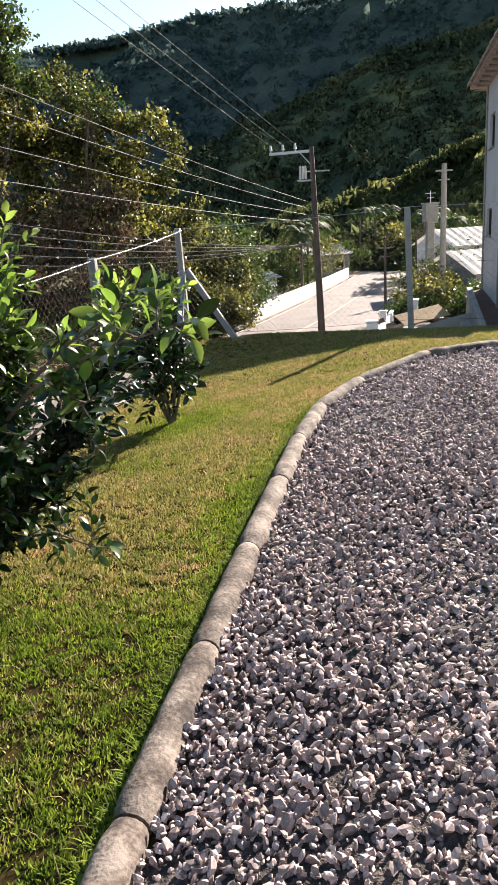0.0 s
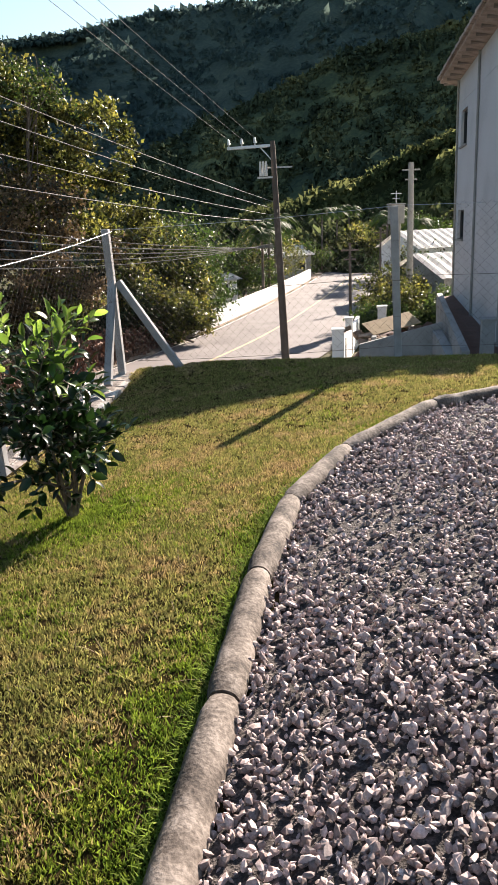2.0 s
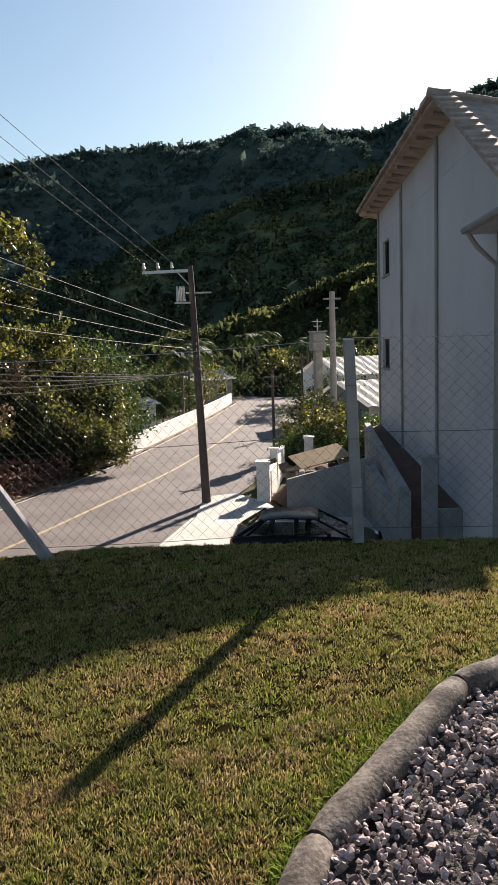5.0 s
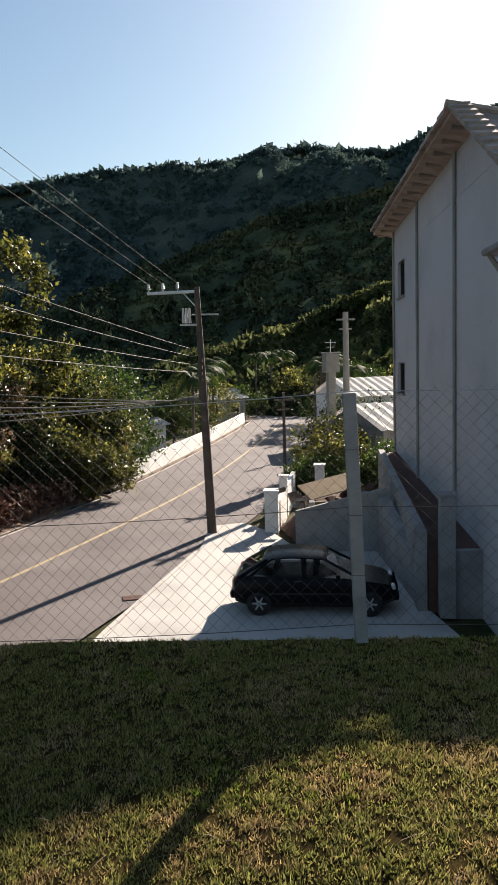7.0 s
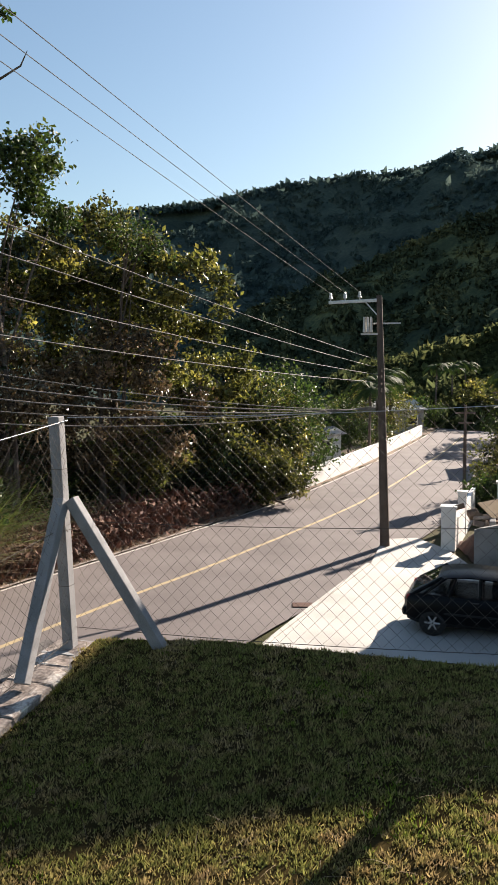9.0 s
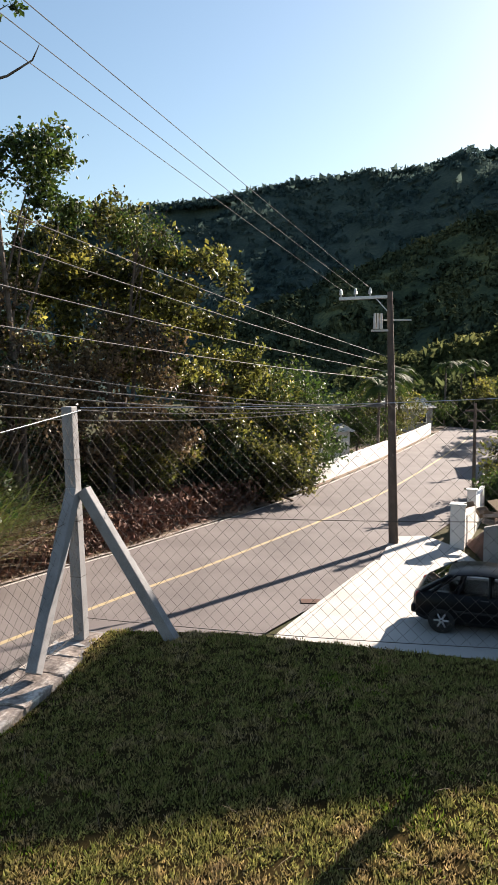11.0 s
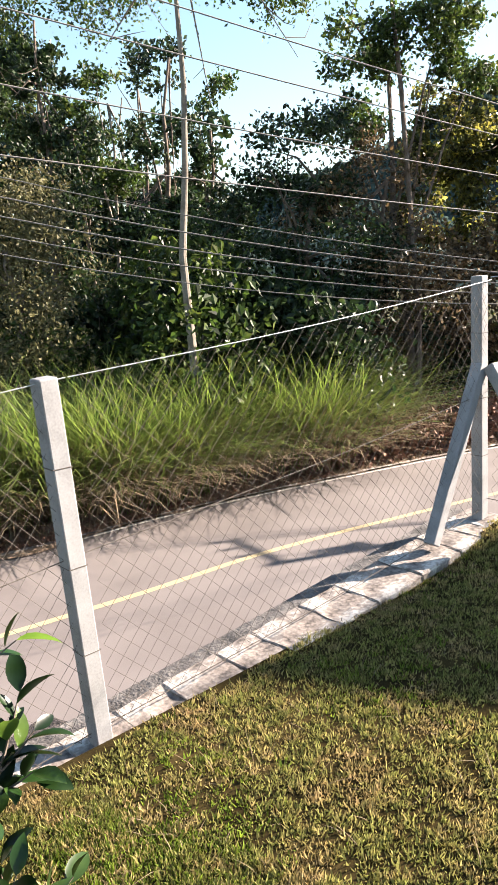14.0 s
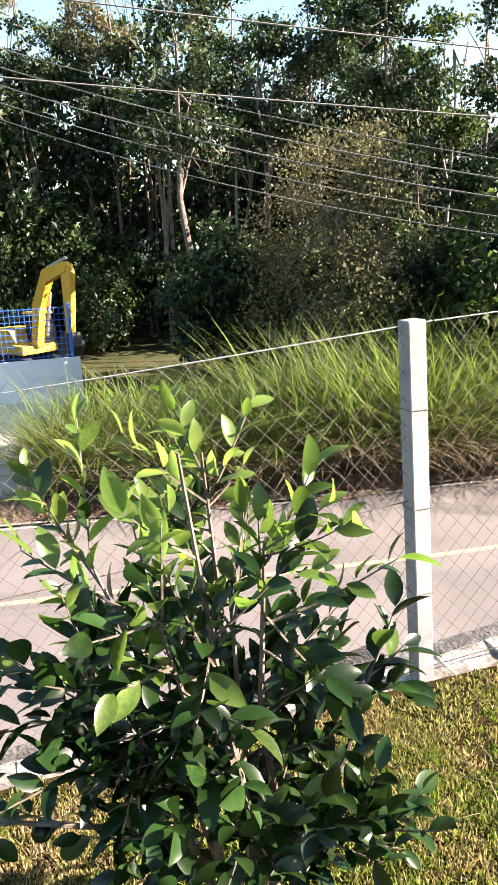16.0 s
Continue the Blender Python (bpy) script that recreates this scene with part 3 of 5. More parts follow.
def bare_tree():
    """A thin bare tree with a forked top and a few leaves."""
    rng = np.random.default_rng(5)
    ob = thing("tree", "thin bare forked tree with a few leaves", "tree", (-8.4, 18.9, G))
    ob.scale = (1.2, 1.2, 1.16)
    bm = tube(bmesh.new(), [(0.9, -0.3, -0.1), (0.75, 0, 3), (0.45, 0.1, 6.2), (0.2, 0, 9.5), (-0.25, 0, 13.2)], [0.1, 0.09, 0.08, 0.065, 0.05], 8)
    smooth(part("trunk", bm, BARK, ob))
    ends = []
    for pts in ([(-0.25, 0, 13.2), (-0.6, 0.1, 14.1), (-0.75, 0, 14.9), (-0.9, 0, 15.2)], [(-0.25, 0, 13.2), (-0.05, 0, 14.0), (0.15, 0, 14.8), (0.7, 0, 15.1)], [(-0.2, 0, 13.0), (0.6, 0, 13.2), (1.3, 0, 13.6), (1.5, 0, 14.0)], [(-0.6, 0.1, 14.1), (-0.9, 0, 14.2), (-1.2, 0, 14.1)]):
        smooth(part("limb", tube(bmesh.new(), pts, [0.045, 0.035, 0.025, 0.01][:len(pts)], 6), BARK, ob))
        ends.append(pts[-1])
    lumps = [(x, y, z, 0.35, 0.3, 0.15, 3) for x, y, z in (ends[0], ends[1], (0.3, 0, 14.95), (-0.75, 0, 14.9))]
    v, f = foliage(rng, lumps, 0.24, 9, 0.5)
    mesh_from("crown", v, f, LEAF["green"], ob)


bare_tree()

# the dark wood across the road: many slim trunks, open crowns above
rw = np.random.default_rng(77)
for i in range(30):
    a = -42 - 52 * (i + rw.uniform(0, 0.8)) / 30
    d = rw.uniform(27, 44)
    d += 14 if a < -64 else 0
    x, y = 1.5 + d * math.sin(radians(a)), -5.4 + d * math.cos(radians(a))
    h = rw.uniform(12, 17.5) + (4 if a < -64 else 0)
    k = ["green", "dark", "willow", "dark"][i % 4]
    lumps = [(rw.uniform(-1.6, 1.6), rw.uniform(-1, 1), h * rw.uniform(0.72, 1.08), rw.uniform(0.9, 1.9), rw.uniform(0.9, 1.6), rw.uniform(0.6, 1.1), int(rw.integers(6, 13))) for q in range(5)]
    tree("tall slim tree at the wood's edge", (x, y, G), (rw.uniform(-1, 1), 0), h, rw.uniform(0.1, 0.2), lumps, k, 0.3, 100 + i, per=40, limbs=6, bark=BARK if i % 3 else PALE_BARK)
for i in range(26):
    a = -26 - 72 * (i + rw.uniform(0, 0.8)) / 26
    d = rw.uniform(25, 36) if a < -50 else rw.uniform(22, 30)
    x, y = 1.5 + d * math.sin(radians(a)), -5.4 + d * math.cos(radians(a))
    if a < -62:
        x, y = x - 14, y + 4
    h = rw.uniform(3.0, 6.0)
    lumps = [(rw.uniform(-1.3, 1.3), rw.uniform(-1, 1), h * rw.uniform(0.3, 1.05), rw.uniform(1.3, 2.2), rw.uniform(1.2, 1.8), rw.uniform(1.0, 1.6), int(rw.integers(14, 22))) for q in range(4)]
    tree("dark leafy tree in the thicket", (x, y, G), (0.3, 0), h * 0.9, 0.1, lumps, ["dark", "green", "dark"][i % 3], 0.38, 200 + i, per=30, limbs=4)
for i, (a, d, h) in enumerate(((-39, 30, 13.5), (-47.5, 31, 15.0), (-36, 33, 11.5))):
    lumps = [(rw.uniform(-1.5, 1.5), rw.uniform(-1, 1), h * rw.uniform(0.5, 1.05), rw.uniform(1.0, 1.8), rw.uniform(0.9, 1.5), rw.uniform(0.7, 1.2), 11) for q in range(6)]
    tree("tall dark tree rising above the thicket", (1.5 + d * math.sin(radians(a)), -5.4 + d * math.cos(radians(a)), G), (0.5, 0), h, 0.17, lumps, "dark", 0.3, 700 + i, per=45, limbs=8, spread=0.24)
tree("bushy willow-like tree with fine grey-green leaves", (-16.6, 9.4, G), (0.4, 0), 6.6, 0.16, [(0, 0, 7.2, 2.2, 1.8, 1.6, 30), (1.8, 0.4, 6.0, 1.8, 1.6, 1.6, 24), (-1.6, 0, 5.6, 2.0, 1.6, 1.6, 24), (0.6, -0.6, 4.2, 2.4, 1.6, 1.5, 26), (1.6, -0.6, 2.6, 1.6, 1.2, 1.4, 16), (-1.8, -0.4, 3.4, 1.6, 1.2, 1.4, 14)], "willow", 0.16, 31, per=85, limbs=9)
tree("leafy tree beside the thicket", (-13.6, 14.4, G), (0.4, 0), 6.0, 0.16, [(0, 0, 6.0, 1.8, 1.6, 1.5, 20), (1.2, 0, 4.4, 1.8, 1.6, 1.5, 20), (-1.2, 0, 3.6, 2.0, 1.5, 1.5, 20)], "green", 0.22, 32, per=80, limbs=7)


def palm(at, h, seed):
    rng = np.random.default_rng(seed)
    ob = thing("palm", "slim palm with a tuft of arching fronds", "palm tree", at, group="palms by the road")
    smooth(part("trunk", tube(bmesh.new(), [(0, 0, -0.2), (0.05, 0, h * 0.5), (0.1, 0.05, h)], [0.13, 0.1, 0.08], 8), BARK, ob))
    for k in range(18):
        a, rise = 2 * math.pi * k / 18 + rng.uniform(-0.2, 0.2), rng.uniform(0.0, 1.5)
        d = Vector((math.cos(a), math.sin(a), 0))
        side = Vector((-d.y, d.x, 0))
        v, f = [], []
        length = rng.uniform(1.5, 2.1)
        for q in range(23):
            u = q / 22
            c = Vector((0.1, 0.05, h)) + d * length * u + UP * (rise * length * u * (1 - u * 0.8) - 0.6 * length * u * u)
            w = 0.5 * math.sin(math.pi * min(1, u * 0.9 + 0.1)) ** 0.7
            v += [c, c + side * w + d * 0.2 - UP * 0.35 * w, c - side * w + d * 0.2 - UP * 0.35 * w]
            if q < 22:
                f += [(3 * q, 3 * q + 3, 3 * q + 1), (3 * q + 3, 3 * q, 3 * q + 2)]
        part("frond", (v, f), LEAF["palm"], ob)


for i, (x, y, h) in enumerate([(7.4, 46, 4.4), (8.4, 50, 4.8), (9.6, 55, 5.2), (10.8, 60, 5.6), (19.4, 55, 5.0), (20.6, 58, 5.4), (21.6, 61.5, 5.2), (23.2, 65, 5.6), (24.6, 70, 5.4), (21.0, 52, 4.6), (21.5, 84, 6.4), (24, 88, 6.6), (18.4, 78, 6.2)]):
    palm((x, y, G), h + 0.5, 300 + i)
for i, (x, y, h, w) in enumerate([(10.4, 25.2, 1.5, 1.2), (12.2, 26.6, 2.2, 1.6), (13.2, 24.2, 2.0, 1.2), (7.0, 58, 3, 3), (24, 60, 5, 4), (30, 55, 6, 5), (12.8, 75, 4, 5), (26, 80, 5, 6), (2.2, 48, 4.2, 2.6), (0.6, 41, 4.6, 2.6), (1.2, 35, 5.5, 2.8), (17.4, 40.5, 3.2, 2.2), (20.2, 46, 4.2, 2.6), (9.4, 60, 5, 3), (24.5, 58, 5, 3), (16.5, 35.5, 2.6, 1.8), (6.4, 50, 3.6, 2.2), (12.4, 29.8, 3.0, 1.5), (14.6, 31.2, 3.2, 1.6), (0.3, 30.4, 5.2, 2.0), (1.5, 33.2, 4.2, 1.9), (-0.9, 27.2, 3.6, 1.7), (1.0, 31.4, 5.8, 2.2), (1.2, 27.4, 2.2, 1.1)]):
    tree("rounded green garden shrub by the wall" if h < 3 else "leafy green tree near the road", (x, y, G), (0, 0), h * 0.8, 0.08, [(0, 0, h * 0.7, w, w * 0.9, h * 0.38, 22), (w * 0.6, 0, h * 0.45, w * 0.7, w * 0.7, h * 0.35, 14), (-w * 0.6, 0, h * 0.4, w * 0.7, w * 0.7, h * 0.35, 14)], ["green", "olive"][i % 2], 0.14 + 0.05 * w, 330 + i, per=55, limbs=4, wood=h > 2)


# ---- verge: reeds, dry grass and leaf litter ----
def blades(rng, places, length, width, bend=0.6, flop=0.35):
    """Arching blades: arrays of vertices and triangles."""
    n = len(places)
    a = rng.uniform(0, 2 * math.pi, n)
    d = np.stack([np.cos(a), np.sin(a), np.zeros(n)], 1)
    side = np.stack([-np.sin(a), np.cos(a), np.zeros(n)], 1)
    length = length * rng.uniform(0.55, 1.25, n)
    lean, b = rng.uniform(0, flop, n), rng.uniform(0.2, 1, n) * bend
    out = []
    for u, w in ((0, 0.7), (0.4, 1.0), (0.75, 0.7), (1.0, 0.0)):
        c = places + d * (length * (lean * u + b * u * u))[:, None]
        c[:, 2] += length * (u - 0.55 * b * u * u)
        out += [c + side * width * w] if w == 0 else [c + side * width * w, c - side * width * w]
    v = np.stack(out, 1)
    f = np.array([(0, 1, 3), (0, 3, 2), (2, 3, 5), (2, 5, 4), (4, 5, 6)])
    return v.reshape(-1, 3), (f[None] + (np.arange(n) * 7)[:, None, None]).reshape(-1, 3)


def along(rng, n, s0, s1, o0, o1):
    """Random plan points in a strip beside the road."""
    p = []
    for s, o in zip(rng.uniform(s0, s1, n), rng.uniform(o0, o1, n)):
        a, d = centre(s)
        p.append((a.x + d.y * o, a.y - d.x * o, G))
    return np.array(p)


rv = np.random.default_rng(9)
tagged(part("verge", ribbon(0, 12, -7.5, -3.5, G + 0.03, 200, 0.5), EARTH), "brown earth verge with litter", "verge", kind="structure")
tagged(part("roadside_kerb", ribbon(0, 7.4, -3.62, -3.5, G + 0.036, 160), CURB), "low worn kerb along the road", "kerb", kind="structure")
tufts = along(rv, 66, 2.9, 5.95, -7.6, -4.6)
tufts = tufts[np.array([not (-0.3 > q[1] > -7) for q in tufts])]
for i, q in enumerate(tufts):
    n = 430
    ob = thing("reed_tuft", "tall tuft of green reed grass, dry at its foot", "grass tuft", tuple(q), group="reeds along the verge")
    base = rv.normal(size=(n, 3)) * np.array((0.38, 0.38, 0))
    low = 0.72 if q[1] < 5.2 else 1.0
    mesh_from("blade_clump", *blades(rv, base, rv.uniform(2.5, 3.9) * low, 0.0155, 1.0, 0.5), LEAF["reed"], ob)
    base = rv.normal(size=(330, 3)) * np.array((0.45, 0.45, 0))
    mesh_from("dry_clump", *blades(rv, base, 2.3 * low, 0.015, 1.1, 0.8), LEAF["straw"], ob, "dry straw-coloured blades")
low = along(rv, 9000, 2.0, 7.0, -5.6, -3.6)
tagged(mesh_from("verge_grass", *blades(rv, low, 0.22, 0.012, 1.0, 0.9), LEAF["straw"]), "dry trampled grass along the road edge", "dry grass", kind="stuff")
lit = along(rv, 14000, 5.5, 7.85, -7.0, -3.7)
lit[:, 2] += 1.25 * rv.uniform(0.03, 1.0, len(lit)) ** 1.8
tagged(mesh_from("dead_leaves", *scatter(SPRAY_V, SPRAY_F, lit, turned(rv, len(lit)), 0.24 * rv.uniform(0.5, 1.2, (len(lit), 1))), LEAF["litter"]), "heap of dead reddish-brown leaves and twigs", "leaf litter", kind="stuff")

lit = along(rv, 11000, 3.0, 5.6, -5.0, -3.55)
lit[:, 2] += 0.04 + 0.1 * rv.uniform(0, 1, len(lit)) ** 2
tagged(mesh_from("fallen_leaves", *scatter(SPRAY_V, SPRAY_F, lit, turned(rv, len(lit)), 0.1 * rv.uniform(0.5, 1.2, (len(lit), 1))), LEAF["litter"]), "thin strip of fallen reddish-brown leaves", "leaf litter", kind="stuff")

# ---- log kerb and fence ----
for i, ((x0, y0), (x1, y1)) in enumerate(zip(LOGS, LOGS[1:])):
    a, b = Vector((x0, y0, lawn_z(x0, y0) + 0.025)), Vector((x1, y1, lawn_z(x1, y1) + 0.025))
    d = (b - a).normalized()
    n = 14
    pts = [a + d * 0.008 + (b - a - d * 0.016) * k / n + Vector((0, 0, 0.004 * noise.noise((i * 3.1, k * 0.4, 0)))) for k in range(n + 1)]
    radii = [0.06] + [0.073 + 0.005 * noise.noise((i * 2.3, k * 0.5, 1)) for k in range(n - 1)] + [0.06]
    bm = tube(bmesh.new(), pts, radii, 16)
    for v in bm.verts:
        v.co += Vector((1, 1, 1)) * 0.004 * noise.noise(v.co * 9)
    smooth(tagged(part("kerb_log", bm, LOG), "weathered grey-brown concrete log edging the gravel", "kerb log", "log kerb"), 50)


def beam(name, a, b, w, parent=None, label=""):
    a, b = Vector(a), Vector(b)
    d = b - a
    x = Vector((FENCE.x, FENCE.y, 0))
    y = d.cross(x).normalized()
    x = y.cross(d).normalized()
    m = Matrix((x, y, d.normalized())).transposed().to_4x4()
    m.translation = (a + b) / 2
    return part(name, box(bmesh.new(), (0, 0, 0), (w, w, d.length), m, 0.007), POST, parent, label)


def fence_post(foot, top, w=0.086):
    ob = thing("fence_post", "square grey concrete fence post on the wall", "fence post", foot, group="fence posts")
    beam("shaft", (0, 0, 0), Vector(top) - Vector(foot), w, ob)
    h = top[2] - foot[2]
    for z in (0.28, 0.52, 0.78):
        k = Vector((0, 0, h * z)) + (Vector(top) - Vector(foot)) * 0
        bm = bmesh.new()
        x, y = FENCE.x * (w / 2 + 0.002), FENCE.y * (w / 2 + 0.002)
        u, v = -FENCE.y * (w / 2 + 0.002), FENCE.x * (w / 2 + 0.002)
        loop = [(x + u, y + v), (-x + u, -y + v), (-x - u, -y - v), (x - u, y - v), (x + u, y + v)]
        lean = (Vector(top) - Vector(foot)) * z
        tube(bm, [(lean.x + p, lean.y + q, lean.z) for p, q in loop], 0.0022, 4)
        part("tie_wire", bm, WIRE, ob, "thin wire tied round the post")
    return ob


posts_side = [(0.0, 0.0, 0.0), (-0.87, -3.12, -0.27), (-1.75, -6.45, -0.5), (-2.6, -9.6, -0.7), (-3.45, -12.75, -0.85)]
posts_front = [(3.26, -0.81, 0.13), (6.2, -1.5, 0.15), (9.2, -2.22, 0.15)]
H = 1.74
corner = fence_post((-0.03, -0.01, -0.02), (-0.07, -0.05, 1.73))
beam("brace", (-0.13, -0.67, 0.0), (-0.02, -0.05, 1.14), 0.085, corner, "slanting concrete brace")
beam("brace", (0.73, -0.19, 0.06), (0.05, -0.03, 1.14), 0.085, corner, "slanting concrete brace")
for x, y, z in posts_side[1:]:
    fence_post((x, y, z), (x - 0.03, y - 0.09, z + H - 0.03))
for x, y, z in posts_front:
    fence_post((x, y, z), (x - 0.06, y + 0.01, z + H - 0.05))


def chain_link(name, a, b, h0, h1, foot):
    """Woven wire between two posts: zigzag wires, with line wires at top, middle and foot."""
    a, b = Vector(a), Vector(b)
    L = (b - a).to_2d().length
    d = (b - a).normalized()
    nrm = Vector((-d.y, d.x, 0)).normalized() * 0.004
    ob = thing(name, "galvanised chain-link fence between concrete posts", "chain-link fence", group="fence spans")
    pitch = 0.1
    v, f = [], []

    def seg(p, q, r):
        t = (q - p).normalized()
        s1 = t.orthogonal().normalized() * r
        s2 = t.cross(s1)
        i = len(v)
        for c in (p, q):
            v.extend([c + s1, c - 0.5 * s1 + 0.866 * s2, c - 0.5 * s1 - 0.866 * s2])
        f.extend([(i, i + 1, i + 4, i + 3), (i + 1, i + 2, i + 5, i + 4), (i + 2, i, i + 3, i + 5)])

    rows = int((H - foot) / pitch)
    nx = int(L / pitch)
    z0 = lambda u: a.z + (b.z - a.z) * u / L + foot

    def node(i, j, side):
        u = min(max(i * pitch, 0.05), L - 0.05)
        p = a + d * u
        return Vector((p.x, p.y, z0(u) + j * (H - foot - 0.03) / rows)) + nrm * side

    for k in range(-rows, nx + 1):
        for sgn in (1, -1):
            run = [(k + j if sgn > 0 else k + rows - j, j) for j in range(rows + 1)]
            run = [q for q in run if 0 <= q[0] <= nx]
            step = 4
            for q in range(0, len(run) - 1, step):
                i0, i1 = run[q], run[min(q + step, len(run) - 1)]
                sag = 0.006 * noise.noise((i0[0] * 0.3, i0[1] * 0.3, 2))
                seg(node(*i0, sgn + sag), node(*i1, sgn), 0.00115)
    mesh_from("mesh_wire", np.array([tuple(q) for q in v]), np.array(f), WIRE, ob)
    for hz in (foot + 0.02, 0.93, H - 0.04):
        n = 10
        pts = [a + d * (L * k / n) for k in range(n + 1)]
        pts = [Vector((p.x, p.y, a.z + (b.z - a.z) * k / n + hz - 0.025 * math.sin(math.pi * k / n))) for k, p in enumerate(pts)]
        part("line_wire", tube(bmesh.new(), pts, 0.0026, 5), STEEL if hz > 1.5 else WIRE, ob, "taut line wire")


for a, b in zip(posts_side, posts_side[1:4]):
    chain_link("chain_link_span", a, b, 0, 0, 0.05)
fr = [(0.0, 0.0, 0.02)] + posts_front
for a, b in zip(fr, fr[1:]):
    chain_link("chain_link_span", a, b, 0, 0, 0.1)

# ---- poles and cables ----
def utility_pole():
    ob = thing("utility_pole", "dark weathered utility pole with a steel crossarm", "utility pole", (4.71, 19.2, G - 0.1))
    smooth(part("shaft", tube(bmesh.new(), [(0.22, 0, -0.2), (0.1, 0, 4.2), (-0.02, 0, 8.45)], [0.165, 0.13, 0.09], 14), WOOD_POLE, ob))
    arm = Vector((-0.93, 0.36, 0))
    tip = Vector((-0.02, 0, 8.3))
    m = Matrix.Translation(tip + arm * 0.83) @ Matrix.Rotation(math.atan2(arm.y, arm.x), 4, "Z")
    part("crossarm", box(bmesh.new(), (0, 0, 0), (1.78, 0.09, 0.1), m, 0.01), STEEL, ob, "galvanised steel crossarm")
    part("brace", tube(bmesh.new(), [tip + Vector((0, 0, -0.55)), tip + arm * 0.5], 0.02, 6), STEEL, ob)
    for u in (1.66, 1.16, 0.66):
        bm = bmesh.new()
        c = tip + arm * u
        tube(bm, [c + UP * q for q in (0.05, 0.12, 0.13, 0.17, 0.18, 0.22, 0.23, 0.28, 0.32)], [0.02, 0.025, 0.07, 0.05, 0.065, 0.045, 0.055, 0.045, 0.02], 10)
        smooth(part("insulator", bm, PORCELAIN, ob, "pale porcelain insulator"))
    bm = bmesh.new()
    for k in range(3):
        tube(bm, [(-0.3 - 0.11 * k, -0.15, 7.25), (-0.3 - 0.11 * k, -0.15, 7.75)], [0.05, 0.035], 8)
    box(bm, (-0.35, -0.1, 7.2), (0.55, 0.08, 0.06))
    box(bm, (0.25, 0.1, 7.55), (0.9, 0.05, 0.05))
    part("fuse_rack", bm, PORCELAIN, ob, "rack of fuse tubes")
    bm = bmesh.new()
    for k in range(4):
        tube(bm, [(0, -0.2, 5.3 + 0.22 * k), (0, -0.2, 5.42 + 0.22 * k)], 0.06, 8)
    box(bm, (0, -0.16, 5.75), (0.05, 0.05, 1.0))
    part("bracket", bm, WOOD_POLE, ob)


utility_pole()


def cable(a, b, sag, r, label="thin sagging overhead cable"):
    a, b = Vector(a), Vector(b)
    pts = [a.lerp(b, k / 24) - UP * sag * 4 * (k / 24) * (1 - k / 24) for k in range(25)]
    tagged(part("overhead_cable", tube(bmesh.new(), pts, r, 5), CABLE), label, "cable", "overhead cables")


T = Vector((4.69, 19.2, G + 8.5))
A = Vector((-0.93, 0.36, 0))
for k, u in enumerate((1.66, 1.16, 0.66)):
    cable(T + A * u, (-7.2 + 0.17 * k, -20, 6.1), 0.05, 0.0052)
for k, z in enumerate((7.2, 6.4, 5.3, 4.3)):
    cable((4.62, 19.1, 2.55 - 0.24 * k), (-11 + 0.2 * k, -10, z), 0.35, 0.009)
for k in range(5):
    cable((4.57, 19.1, 0.9 + 0.04 * k), (-26, -6 + 0.3 * k, 10.4 - 0.42 * k), 2.0 + 0.22 * k, 0.016 if k in (1, 2) else 0.012)


def slim_pole(at, h, r, mat, label, lamp=False):
    ob = thing("street_pole", label, "street pole", at)
    smooth(part("shaft", tube(bmesh.new(), [(0, 0, -0.2), (0, 0, h)], [r, r * 0.7], 10), mat, ob))
    part("crosspiece", boxes(((0, 0, h - 0.35), (0.9, 0.07, 0.08)), ((0, 0, h - 0.8), (0.6, 0.07, 0.07))), mat, ob)


slim_pole((9.7, 28.2, G), 4.4, 0.09, WOOD_POLE, "thin dark wooden pole by the pavement")
slim_pole((14.9, 41, G), 5.0, 0.09, WOOD_POLE, "thin dark wooden pole by the pavement")
slim_pole((18.6, 52, G), 5.4, 0.1, WOOD_POLE, "thin dark wooden pole by the pavement")
slim_pole((12.9, 28.5, G), 8.1, 0.19, GREY_POLE, "pale concrete street pole beside the houses")

# ---- the building ----
B0, BD, BN = Vector((12.47, 21.33)), Vector((-0.23, -0.973)), Vector((0.973, -0.23))


def bp(s, u, z):
    """A point of the building: s along the gable wall from its far corner, u into the building, z up."""
    q = B0 + BD * s + BN * u
    return Vector((q.x, q.y, z))


def prism(bm, outline, u0, u1):
    a = [bm.verts.new(bp(s, u0, z)) for s, z in outline]
    b = [bm.verts.new(bp(s, u1, z)) for s, z in outline]
    bm.faces.new(a), bm.faces.new(b[::-1])
    for k in range(len(a)):
        j = (k + 1) % len(a)
        bm.faces.new((a[k], b[k], b[j], a[j]))
    return bm


def block(bm, s0, s1, u0, u1, z0, z1):
    return prism(bm, [(s0, z0), (s1, z0), (s1, z1), (s0, z1)], u0, u1)


